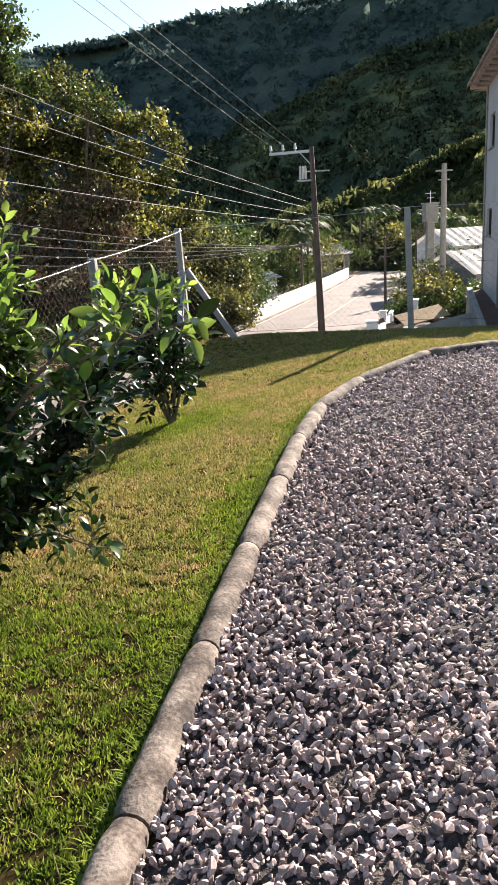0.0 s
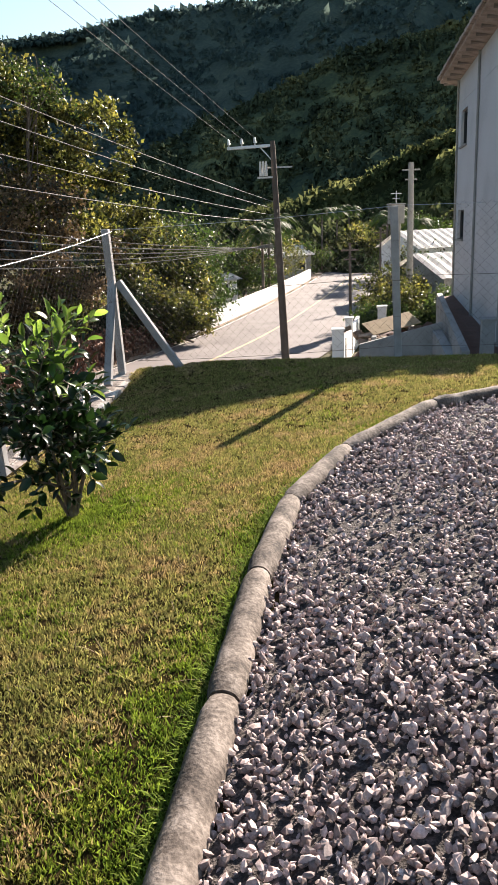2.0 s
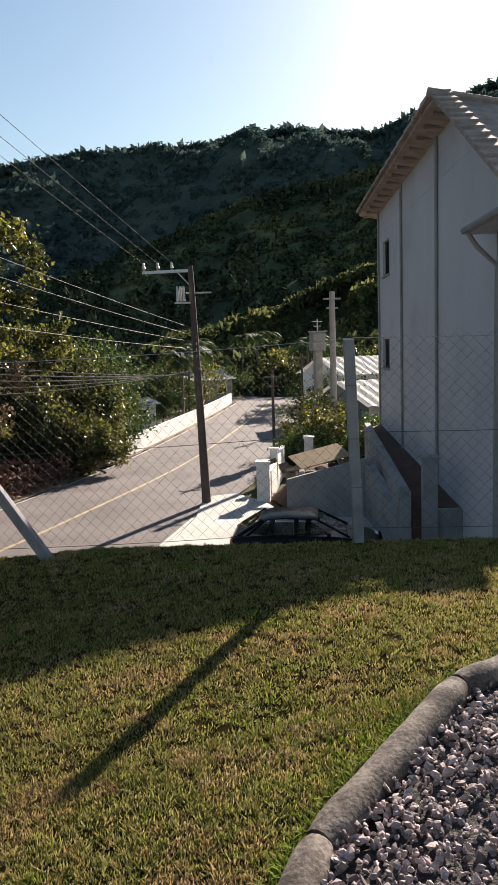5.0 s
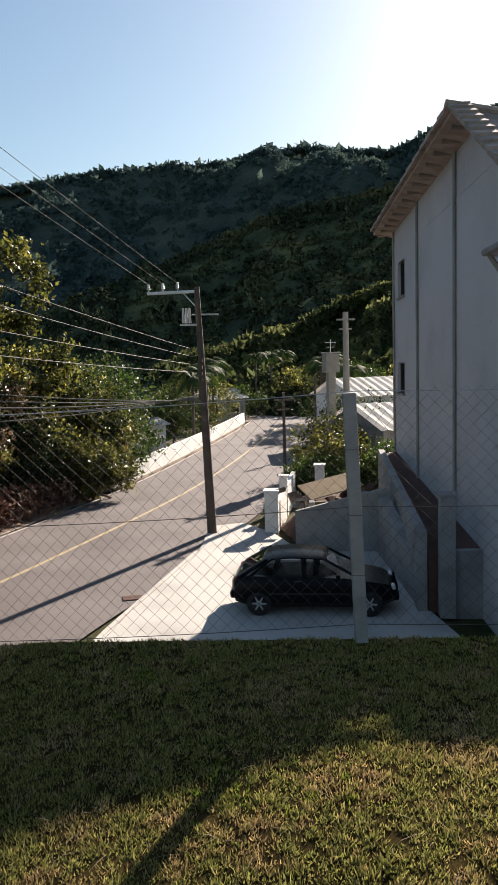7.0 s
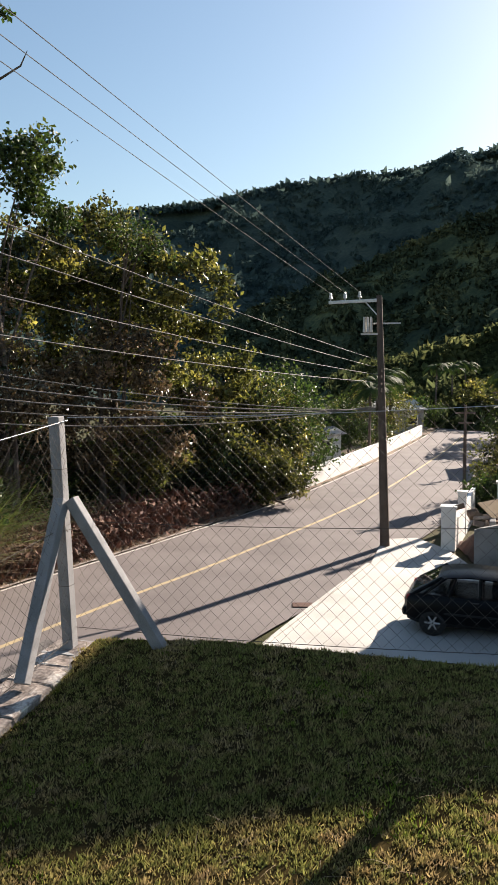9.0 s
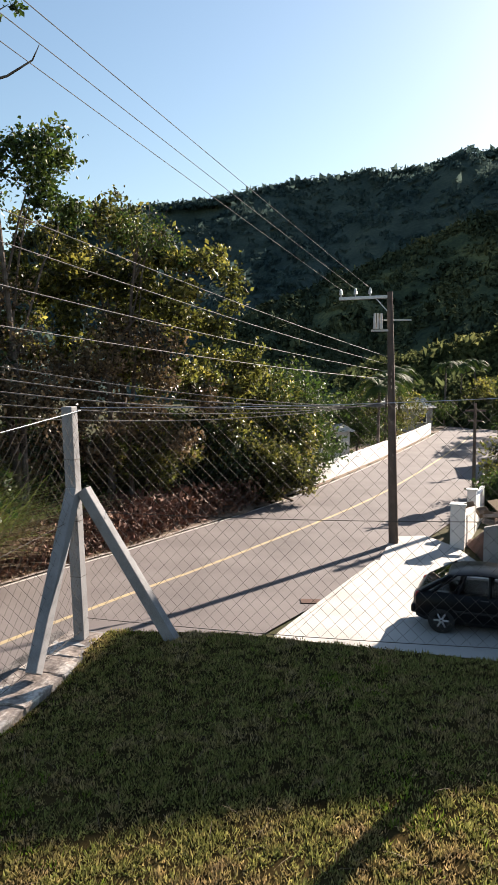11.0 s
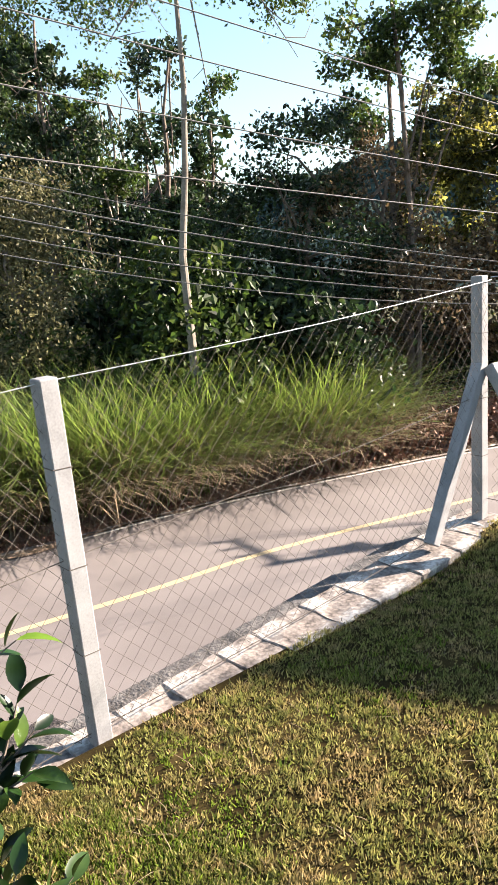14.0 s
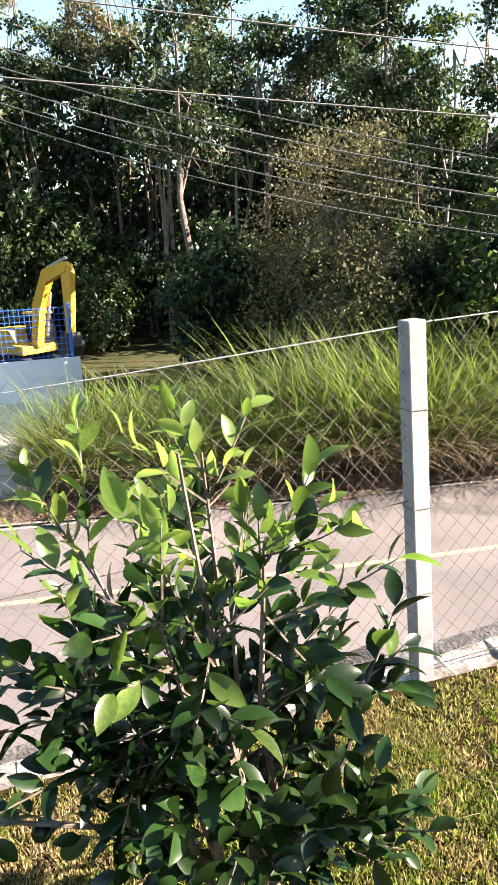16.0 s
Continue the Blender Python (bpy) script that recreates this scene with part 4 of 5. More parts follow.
def building():
    ob = thing("apartment_building", "tall pale plastered gabled building in the shade", "building")
    # the gable wall is made of panels round its two windows
    wins = [(0.9, 2.35, 4.3, 5.57), (0.7, 2.25, 0.85, 1.95)]
    bm = bmesh.new()
    zs = [-3.9, 0.85, 1.95, 4.3, 5.57, 6.0]
    for z0, z1 in zip(zs, zs[1:]):
        gap = [w for w in wins if w[2] == z0]
        if gap:
            block(bm, 0, gap[0][0], 0, 0.3, z0, z1), block(bm, gap[0][1], 13.0, 0, 0.3, z0, z1)
        else:
            block(bm, 0, 13.0, 0, 0.3, z0, z1)
    prism(bm, [(0, 6.0), (13.0, 6.0), (13.0, 6.65), (12.3, 7.07), (0, 6.93)], 0, 0.3)
    prism(bm, [(13.0, -3.9), (17.0, -3.9), (17.0, 4.34), (13.0, 6.65)], 0, 0.3)
    bmesh.ops.remove_doubles(bm, verts=bm.verts, dist=0.002)
    part("gable_wall", bm, PLASTER, ob)
    part("back_wall", block(block(block(bmesh.new(), 0, 0.3, 0.3, 9, -3.9, 4.2), 16.7, 17.0, 0.3, 9, -3.9, 2.2), 0.3, 16.7, 8.7, 9, -3.9, 2.2), PLASTER, ob)
    for s0, s1, z0, z1 in wins:
        w = part("window", block(bmesh.new(), s0 + 0.05, s1 - 0.05, 0.16, 0.19, z0 + 0.05, z1 - 0.05), GLASS, ob, "dark window set into the wall")
        bm = bmesh.new()
        block(bm, s0, s0 + 0.06, 0.1, 0.24, z0, z1), block(bm, s1 - 0.06, s1, 0.1, 0.24, z0, z1)
        block(bm, s0, s1, 0.1, 0.24, z0, z0 + 0.06), block(bm, s0, s1, 0.1, 0.24, z1 - 0.06, z1), block(bm, (s0 + s1) / 2 - 0.02, (s0 + s1) / 2 + 0.02, 0.12, 0.22, z0, z1)
        part("window_frame", bm, DARK, w)
        part("sill", block(bmesh.new(), s0 - 0.08, s1 + 0.08, -0.07, 0.1, z0 - 0.07, z0), CONCRETE, w)
    for s in (0.12, 4.9, 9.9):
        top = 6.93 + s * 0.012
        part("downpipe", tube(bmesh.new(), [bp(s, -0.05, -2.2), bp(s, -0.05, top)], 0.045, 8), CONCRETE if s > 1 else GREY_POLE, ob, "thin grey pipe down the wall")
    for z in (-0.35, 2.75, 5.9):
        part("floor_joint", block(bmesh.new(), 0, 12.9, -0.008, -0.001, z, z + 0.04), PLASTER, ob)
    # roof slopes with verge and stepped tile ends
    def slope(s0, z0, s1, z1, name):
        bm = prism(bmesh.new(), [(s0, z0), (s1, z1), (s1, z1 + 0.12), (s0, z0 + 0.12)], -0.65, 9.4)
        for v in bm.verts:      # unseen back of the roof falls away to trim its shadow on the lawn
            v.co.z -= 0.2 * max(0.0, (v.co.xy - B0).dot(BN))
        r = part(name, bm, TILE, ob, "weathered clay-tiled roof slope")
        n = 13
        for k in range(n):
            t0, t1 = k / n, (k + 1.12) / n
            sa, sb = s0 + (s1 - s0) * t0, s0 + (s1 - s0) * t1
            za, zb = z0 + (z1 - z0) * t0, z0 + (z1 - z0) * t1
            bm = prism(bmesh.new(), [(sa, za + 0.12), (sb, zb + 0.1), (sb, zb + 0.17), (sa, za + 0.24)], -0.76, -0.3)
            part("verge_tile", bm, TILE, r)
    slope(-0.95, 6.9, 12.3, 7.16, "roof_far_slope")
    # near slope, hardly in view: pitch and length set by the lawn's shade edge
    slope(17.3, 4.25, 12.3, 7.16, "roof_near_slope")
    part("ridge", tube(bmesh.new(), [bp(12.3, -0.8, 7.32), bp(12.3, 9.4, 5.4)], 0.12, 8), TILE, ob)
    for k in range(14):
        s = -0.8 + k * 0.95
        z = 6.9 + (s + 0.95) * 0.0195 - 0.02
        part("rafter", prism(bmesh.new(), [(s, z - 0.1), (s + 0.09, z - 0.07), (s + 0.09, z), (s, z - 0.03)], -0.5, -0.0), RAFTER, ob)


building()


def annex():
    ob = thing("annex", "low beige rendered annex with a gutter", "annex")
    part("corner_column", block(bmesh.new(), 15.2, 15.9, -0.12, -0.003, -3.9, 3.85), CONCRETE, ob)
    part("front_wall", block(bmesh.new(), 15.9, 18.0, -0.1, -0.003, -3.9, 3.85), EARTH, ob, "brownish rendered wall")
    part("body", block(bmesh.new(), 17.05, 18.0, 0.0, 6, -3.9, 2.4), CONCRETE, ob)
    part("roof_slab", prism(bmesh.new(), [(14.7, 3.85), (18.2, 3.85), (18.2, 4.0), (14.7, 4.0)], -0.55, -0.003), PLASTER, ob)
    part("gutter", tube(bmesh.new(), [bp(14.65, -0.6, 3.93), bp(18.2, -0.6, 3.93)], 0.07, 8), CONCRETE, ob)
    part("downpipe", tube(bmesh.new(), [bp(14.8, -0.58, 3.9), bp(14.85, -0.4, 3.6), bp(15.05, -0.06, 3.2), bp(15.05, -0.06, -2.2)], 0.05, 8), GREY_POLE, ob, "pale pipe down the wall")


annex()

# ---- parking place, walls and houses ----
def flat(name, pts, z0, z1, mat):
    bm = bmesh.new()
    f = bm.faces.new([bm.verts.new((x, y, z0)) for x, y in pts])
    r = bmesh.ops.extrude_face_region(bm, geom=[f])
    bmesh.ops.translate(bm, verts=[q for q in r["geom"] if isinstance(q, bmesh.types.BMVert)], vec=(0, 0, z1 - z0))
    return part(name, bm, mat)


tagged(flat("parking_slab", [(-2.1, 0.9), (8.0, -1.5), (8.6, 9.7), (9.6, 15.0), (7.15, 16.1), (6.9, 18.6), (6.2, 20.4), (5.0, 20.2), (4.15, 16.7), (1.42, 10.42)], G - 0.1, G + 0.05, SLAB), "pale concrete parking slab", "parking slab", kind="structure")
tagged(part("slab_kerb", wall_run(wall_run(bmesh.new(), (-2.15, 0.9), (1.36, 10.45), G - 0.1, G + 0.075, G + 0.075, 0.12), (1.36, 10.45), (4.1, 16.75), G - 0.1, G + 0.075, G + 0.075, 0.12), SLAB), "pale kerb round the slab", "kerb", kind="structure")
tagged(part("garden_wall", wall_run(bmesh.new(), (7.1, 16.1), (9.7, 15.05), G - 0.1, G + 1.25, G + 2.0, 0.2), CONCRETE), "grey concrete garden wall behind the car", "wall", kind="structure")
tagged(part("planter_wall", wall_run(bmesh.new(), (8.42, 9.8), (11.75, 21.0), G - 0.1, -1.8, -1.32, 0.22), CONCRETE), "raw grey concrete wall beside the parking place", "wall", kind="structure")
tagged(part("planter_ledge", wall_run(bmesh.new(), (8.55, 9.9), (9.5, 15.0), G - 0.1, -2.75, -1.95, 0.3), CONCRETE), "sloping concrete ledge along the wall", "wall", kind="structure")
tagged(part("low_wall", wall_run(bmesh.new(), (9.0, 9.5), (15, 8.0), G - 0.1, -2.2, -2.2, 0.2), CONCRETE), "low grey concrete wall", "wall", kind="structure")
bed = [(8.55, 9.75, -2.2), (11.85, 21.0, -1.5), (12.5, 21.3, -1.45), (9.75, 9.5, -2.2)]
tagged(part("planter_soil", ([(x, y, z) for x, y, z in bed] + [(x, y, G) for x, y, z in bed], [(0, 1, 2, 3), (7, 6, 5, 4), (0, 4, 5, 1), (1, 5, 6, 2), (2, 6, 7, 3), (3, 7, 4, 0)]), DARK_SOIL), "sloping bed of dark red soil beside the building", "soil", kind="structure")
for (x, y, w, h, lab) in ((8.85, 9.45, 0.34, 2.75, "square grey concrete gate pillar"), (6.95, 18.8, 0.46, 1.42, "square white painted gate pillar"), (8.0, 21.4, 0.3, 1.5, "slim white gate pillar"), (8.9, 19.6, 0.34, 2.1, "slim white gate pillar")):
    ob = thing("gate_pillar", lab, "pillar", (x, y, G), -17)
    part("shaft", boxes(((0, 0, h / 2), (w, w, h)), bevel=0.01), WHITE_WALL if "white" in lab else CONCRETE, ob)
    part("cap", boxes(((0, 0, h + 0.03), (w + 0.08, w + 0.08, 0.06)), bevel=0.01), WHITE_WALL if "white" in lab else CONCRETE, ob)
tagged(part("white_garden_wall", wall_run(bmesh.new(), (7.3, 19.3), (9.2, 24.6), G - 0.1, G + 1.0, G + 1.2, 0.16), WHITE_WALL), "white painted garden wall", "wall", kind="structure")
rr = np.random.default_rng(40)
for i in range(46):
    bm = bmesh.new()
    box(bm, (0, 0, 0), tuple(rr.uniform(0.12, 0.42, 3) * np.array((1.3, 1, 0.6))), bevel=0.02)
    ob = tagged(part("rubble_block", bm, [TILE, DARK_SOIL, CONCRETE, EARTH][i % 4]), "broken brick and concrete rubble block", "rubble", "rubble heap")
    ob.matrix_basis = pose(8.9 + rr.normal() * 0.8, 17.7 + rr.normal() * 0.75, G + 0.95 + rr.uniform(0, 0.5), *rr.uniform(-30, 30, 3))
v, f = grid(np.linspace(7.3, 10.6, 16), np.linspace(16.2, 20, 16), lambda x, y: G + 1.3 * max(0, 1 - ((x - 9) / 1.7) ** 2) * max(0, 1 - ((y - 17.9) / 1.9) ** 2) + 0.1 * noise.noise((x * 2, y * 2, 0)) + 0.05)
tagged(part("rubble_mound", (v, f), DARK_SOIL), "mound of red earth and rubble", "mound", kind="structure")
ob = tagged(part("plywood_board", boxes(((0, 0, 0), (2.0, 0.9, 0.03)), bevel=0.005), BOARD), "light brown plywood board lying on the rubble", "board")
ob.matrix_basis = pose(8.6, 17.3, G + 1.75, 22, -8, 14)

# white wall along the far side of the road
bm = bmesh.new()
for k in range(14):
    s0, s1 = 7.97 + 2.1 * k / 14, 7.97 + 2.1 * (k + 1) / 14
    (a, da), (b, db) = centre(s0), centre(s1)
    qa, qb = a + Vector((da.y, -da.x)) * -3.9, b + Vector((db.y, -db.x)) * -3.9
    wall_run(bm, qa, qb, G - 0.1, G + 1.0, G + 1.0, 0.2)
tagged(part("boundary_wall", bm, WHITE_WALL), "long white painted boundary wall beside the road", "wall", kind="structure")


def house(at, turn, w, d, h, roof_mat, wall_mat, label, pitch=0.35):
    ob = thing("house", label, "house", at, turn)
    part("wall_block", boxes(((0, 0, h / 2 - 0.1), (w, d, h + 0.2))), wall_mat, ob)
    for sgn in (-1, 1):
        bm = bmesh.new()
        n = int(w / 0.28)
        rise = pitch * d / 2
        vs = []
        for k in range(n + 1):
            x = -w / 2 - 0.3 + (w + 0.6) * k / n
            z = 0.05 if k % 2 else 0.0
            vs.append([bm.verts.new((x, sgn * (d / 2 + 0.35), h - 0.1 + z)), bm.verts.new((x, 0, h + rise + z))])
        for p, q in zip(vs, vs[1:]):
            bm.faces.new((p[0], q[0], q[1], p[1]))
        bmesh.ops.solidify(bm, geom=bm.faces[:], thickness=0.05)
        part("roof_slope", bm, roof_mat, ob, "ribbed roof sheets")
    for x in (-w / 2, w / 2 - 0.15):
        part("gable", prism_local(x, d, h, pitch), wall_mat, ob)
    for x in (-w / 4, w / 4):
        win = part("window", boxes(((x, -d / 2 - 0.01, h * 0.55), (1.0, 0.06, 0.9))), GLASS, ob)
        part("frame", boxes(((x, -d / 2 - 0.03, h * 0.55 + 0.48), (1.15, 0.08, 0.08)), ((x, -d / 2 - 0.03, h * 0.55 - 0.48), (1.15, 0.1, 0.08)), ((x - 0.54, -d / 2 - 0.03, h * 0.55), (0.08, 0.08, 1.0)), ((x + 0.54, -d / 2 - 0.03, h * 0.55), (0.08, 0.08, 1.0))), WHITE_WALL, win)


def prism_local(x, d, h, pitch):
    bm = bmesh.new()
    if d > 0:
        a = [bm.verts.new((x, y, z)) for y, z in ((-d / 2, h - 0.1), (d / 2, h - 0.1), (0, h + pitch * d / 2 - 0.02))]
        b = [bm.verts.new((x + 0.15, y, z)) for y, z in ((-d / 2, h - 0.1), (d / 2, h - 0.1), (0, h + pitch * d / 2 - 0.02))]
        bm.faces.new(a), bm.faces.new(b[::-1])
        for k in range(3):
            bm.faces.new((a[k], a[(k + 1) % 3], b[(k + 1) % 3], b[k]))
    return bm


house((17.0, 31.5, G), 10, 6.0, 6.0, 2.5, PALE_ROOF, CONCRETE, "single-storey house with a pale ribbed roof")
house((19.6, 43, G), 10, 6, 6, 3.6, PALE_ROOF, WHITE_WALL, "white house with a pale roof behind palms")
house((2.4, 46.5, G), 20, 5, 4, 1.9, PALE_ROOF, WHITE_WALL, "low white house half hidden by trees", 0.15)
house((12.5, 72, G), 20, 5, 5, 2.4, PALE_ROOF, CONCRETE, "small far house at the road's end")

# a water tank on a tower among the houses
ob = thing("water_tower", "small square grey water tower with aerials", "water tower", (13.4, 32.6, G))
part("tower", boxes(((0, 0, 2.6), (0.42, 0.42, 5.2)), bevel=0.02), GREY_POLE, ob)
part("tank", boxes(((0, 0, 5.7), (0.75, 0.75, 1.0)), ((0, 0, 6.24), (0.85, 0.85, 0.08)), bevel=0.03), GREY_POLE, ob)
part("aerial", boxes(((0, 0, 6.6), (0.04, 0.04, 0.7)), ((0, 0, 6.8), (0.6, 0.03, 0.03)), ((0, 0, 6.55), (0.4, 0.03, 0.03))), STEEL, ob)

# underbrush that closes the woods at the foot
for i in range(34):
    s0 = 5.2 + 2.9 * i / 34
    a, d = centre(s0)
    o = -rw.uniform(7.9, 12.5)
    h = rw.uniform(2.2, 4.2)
    lumps = [(rw.uniform(-1, 1), rw.uniform(-1, 1), h * rw.uniform(0.25, 0.85), rw.uniform(1.2, 1.9), rw.uniform(1.1, 1.6), rw.uniform(0.9, 1.4), 14) for q in range(3)]
    tree("dark shaded undergrowth below the trees", (a.x + d.y * o, a.y - d.x * o, G), (0, 0), h, 0.06, lumps, ["dark", "brown", "dark", "green"][i % 4], 0.3, 500 + i, per=34, wood=False)
for i in range(44):
    a = -36 - 62 * i / 44
    d = rw.uniform(40, 50)
    h = rw.uniform(11, 16.5)
    lumps = [(rw.uniform(-2, 2), rw.uniform(-1, 1), h * rw.uniform(0.15, 0.95), rw.uniform(2, 2.8), rw.uniform(1.6, 2), rw.uniform(1.4, 2.0), 12) for q in range(4)]
    tree("dark dense tree deep in the wood", (1.5 + d * math.sin(radians(a)), -5.4 + d * math.cos(radians(a)), G), (0, 0), h, 0.15, lumps, "dark", 0.62, 600 + i, per=17, limbs=2)

for i in range(34):
    a = -40 - 62 * (i + rw.uniform(0, 0.6)) / 34
    d = rw.uniform(52, 60)
    h = rw.uniform(11, 16)
    lumps = [(rw.uniform(-2.5, 2.5), rw.uniform(-1, 1), h * (0.15 + 0.28 * q), 3.2, 1.8, 2.0, 12) for q in range(3)]
    tree("dark dense tree deep in the wood", (1.5 + d * math.sin(radians(a)), -5.4 + d * math.cos(radians(a)), G), (0, 0), h, 0.15, lumps, "dark", 0.75, 800 + i, per=17, limbs=2)

# curb stones along the side fence
rc = np.random.default_rng(50)
u = -0.1
while u < 13:
    L = rc.uniform(0.26, 0.46)
    z = np.interp(u + L / 2, [-0.15, 3.3, 17], [0.0, -0.28, -0.57])
    c = P(SIDE, u + L / 2, 0.0)
    bm = box(bmesh.new(), (0, 0, 0), (L - 0.005, 0.36, 0.12), Matrix(), 0.008)
    bmesh.ops.subdivide_edges(bm, edges=bm.edges[:], cuts=2, use_grid_fill=True)
    for v in bm.verts:
        v.co += Vector(rc.normal(size=3)) * 0.003 + Vector((0, 0.02, 0.01)) * noise.noise((v.co + Vector((u + L / 2, 0, 0))) * 5)
    ob = tagged(part("curb_stone", bm, CURB), "pale worn concrete curb block under the fence", "curb stone", "curb blocks")
    ob.matrix_basis = pose(c.x, c.y, z - 0.055 + rc.uniform(-0.003, 0.003), rc.uniform(-0.4, 0.4), 4.6 if u < 3.3 else 1.2, math.degrees(math.atan2(SIDE.y, SIDE.x)) + rc.uniform(-1, 1))
    u += L

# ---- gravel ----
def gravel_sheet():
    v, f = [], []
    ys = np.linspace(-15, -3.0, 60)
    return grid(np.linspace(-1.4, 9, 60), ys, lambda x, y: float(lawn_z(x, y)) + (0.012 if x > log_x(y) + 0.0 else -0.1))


tagged(part("gravel_bed", gravel_sheet(), SHADED_GRAVEL_BED), "bed under the crushed stone, coloured dark for the shade between stones", "gravel bed", kind="structure")


def stone_shape(k):
    """A chipped, angular stone."""
    bm = bmesh.new()
    bmesh.ops.create_icosphere(bm, subdivisions=1, radius=1)
    r = np.random.default_rng(900 + k)
    for v in bm.verts:
        v.co *= r.uniform(0.95, 1.3)
    for n in range(11):
        d = Vector(r.normal(size=3)).normalized()
        cut = r.uniform(0.52, 0.8)
        for v in bm.verts:
            h = v.co.dot(d)
            if h > cut:
                v.co -= d * (h - cut)
    v, f = np.array([tuple(q.co) for q in bm.verts]), np.array([[q.index for q in g.verts] for g in bm.faces])
    bm.free()
    return v, f


rg = np.random.default_rng(60)
n = 42000
gy = rg.uniform(-11.8, -2.95, n)
gx = np.interp(gy, np.array(LOGS)[:, 1], np.array(LOGS)[:, 0]) + rg.uniform(0, 1, n) ** 1.15 * np.interp(gy, [-11, -8.5, -6.5], [2.1, 2.1, 2.8]) * rg.uniform(0.8, 1.4, n) ** 1.2
far = 10000
gy = np.concatenate([gy, rg.uniform(-14.9, -3.0, far)])
gx = np.concatenate([gx, rg.uniform(-0.8, 8.9, far)])
edge = np.array([log_x(y) if y < -3.0 else 99 for y in gy])
lx, ly = np.array(LOGS).T
over = np.interp(gx, lx[9:], ly[9:])
keep = (gx > edge + 0.06) & ((gx < 1.3) | (gy < over - 0.06))
gx, gy = gx[keep], gy[keep]
n = len(gx)
layer = rg.uniform(0, 1, n) ** 2
hump = 0.014 * np.sin(gx * 2.3 + 1) * np.sin(gy * 1.9)
gz = lawn_z(gx, gy) + 0.012 + hump + 0.034 * layer
size = np.minimum(0.0116 * rg.lognormal(0.08, 0.36, n), 0.021)
size[np.hypot(gx - 1.5, gy + 7.6) > 5.2] *= 1.15
sizes = size[:, None] * rg.uniform(0.75, 1.25, (n, 3)) * np.array((1.35, 1.0, 0.68))
vs, fs, off = [], [], 0
R = turned(rg, n)
for k in range(9):
    sv, sf = stone_shape(k)
    sel = slice(k, None, 9)
    m = len(gx[sel])
    local = sv[None] * sizes[sel][:, None, :]
    v = np.einsum("nij,nkj->nki", R[sel], local) + np.stack([gx[sel], gy[sel], gz[sel]], 1)[:, None, :]
    vs.append(v.reshape(-1, 3)), fs.append((sf[None] + (np.arange(m) * len(sv))[:, None, None]).reshape(-1, 3) + off)
    off += m * len(sv)
tagged(mesh_from("gravel", np.concatenate(vs), np.concatenate(fs), STONE), "loose crushed grey stone gravel", "gravel", kind="stuff")

# ---- grass ----
def lawn_points(rng, n, x0, x1, y0, y1):
    x, y = rng.uniform(x0, x1, n), rng.uniform(y0, y1, n)
    e = np.interp(y, ly, lx)
    rim = 0.13 + SIDE.x / SIDE.y * y
    rim = rim + 0.015 + 0.025 * np.sin(y * 7) + 0.02 * np.sin(y * 17)
    ok = (y < 0.1 + FENCE.y / FENCE.x * x) & (x > rim) & ((x < e - 0.05) | ((y > np.interp(x, lx[9:], ly[9:]) + 0.06) & (x > 1.2)))
    return x[ok], y[ok]


rl = np.random.default_rng(70)
cx, cy = [], []
for n, x0, x1, y0, y1 in ((4000, -4.0, 0.0, -15.5, -11.5), (11500, -2.9, 0.6, -11.5, -8.5), (15000, -2.3, 1.1, -8.5, -5.6), (20500, -1.5, 2.9, -5.6, -3.5), (22000, -1.0, 4.6, -3.7, 0.1), (6000, 4.6, 9.4, -3.1, -0.9)):
    a, b = lawn_points(rl, n, x0, x1, y0, y1)
    cx.append(a), cy.append(b)
cx, cy = np.concatenate(cx), np.concatenate(cy)
per = rl.integers(6, 24, len(cx))
vigour = np.repeat(rl.uniform(0.45, 1.6, len(cx)), per)
n = len(vigour)
ox, oy = rl.normal(0, 0.016, n), rl.normal(0, 0.016, n)
px, py = np.repeat(cx, per) + ox, np.repeat(cy, per) + oy
pz = lawn_z(px, py)
tall = vigour * rl.uniform(0.5, 1.3, n) * 0.0175
a = rl.uniform(0, 2 * math.pi, n)
w = 0.0044 * rl.uniform(0.6, 1.5, n)
lean = rl.uniform(0.1, 1.0, n) * tall
b = np.arctan2(oy, ox) + rl.normal(0, 0.7, n)
v = np.empty((n, 3, 3), np.float32)
v[:, 0] = np.stack([px + w * np.cos(a), py + w * np.sin(a), pz - 0.002], 1)
v[:, 1] = np.stack([px - w * np.cos(a), py - w * np.sin(a), pz - 0.002], 1)
v[:, 2] = np.stack([px + lean * np.cos(b), py + lean * np.sin(b), pz + tall], 1)
near_log = np.interp(cy, ly, lx) - cx
lush = 1.1 * np.exp(-np.abs(near_log) / 0.3) + np.interp(cy, [-10.2, -8.6, -7.2, -5.5], [0.8, 0.5, 0.08, 0.0]) + 0.7 * np.exp(-((cx + 0.3) ** 2 + (cy + 4.6) ** 2) / 0.8) + 0.35 * np.sin(cx * 3.1 + 1.3 * np.sin(cy * 2.2)) * np.sin(cy * 2.6 + 1)
lush = np.repeat(lush + rl.normal(0, 0.22, len(cx)) > 0.5, per)
for rich, mat, label in ((False, BLADE, "short dry grass, olive and brown in patches"), (True, BLADE_GREEN, "short fresh green grass")):
    q = v[lush == rich]
    tagged(mesh_from("grass", q.reshape(-1, 3), np.arange(3 * len(q)).reshape(-1, 3), mat), label, "grass", kind="stuff")
k = 2600
a, b = lawn_points(rl, k, -2.5, 4.5, -11, 0)
e = np.stack([a, b, lawn_z(a, b)], 1)
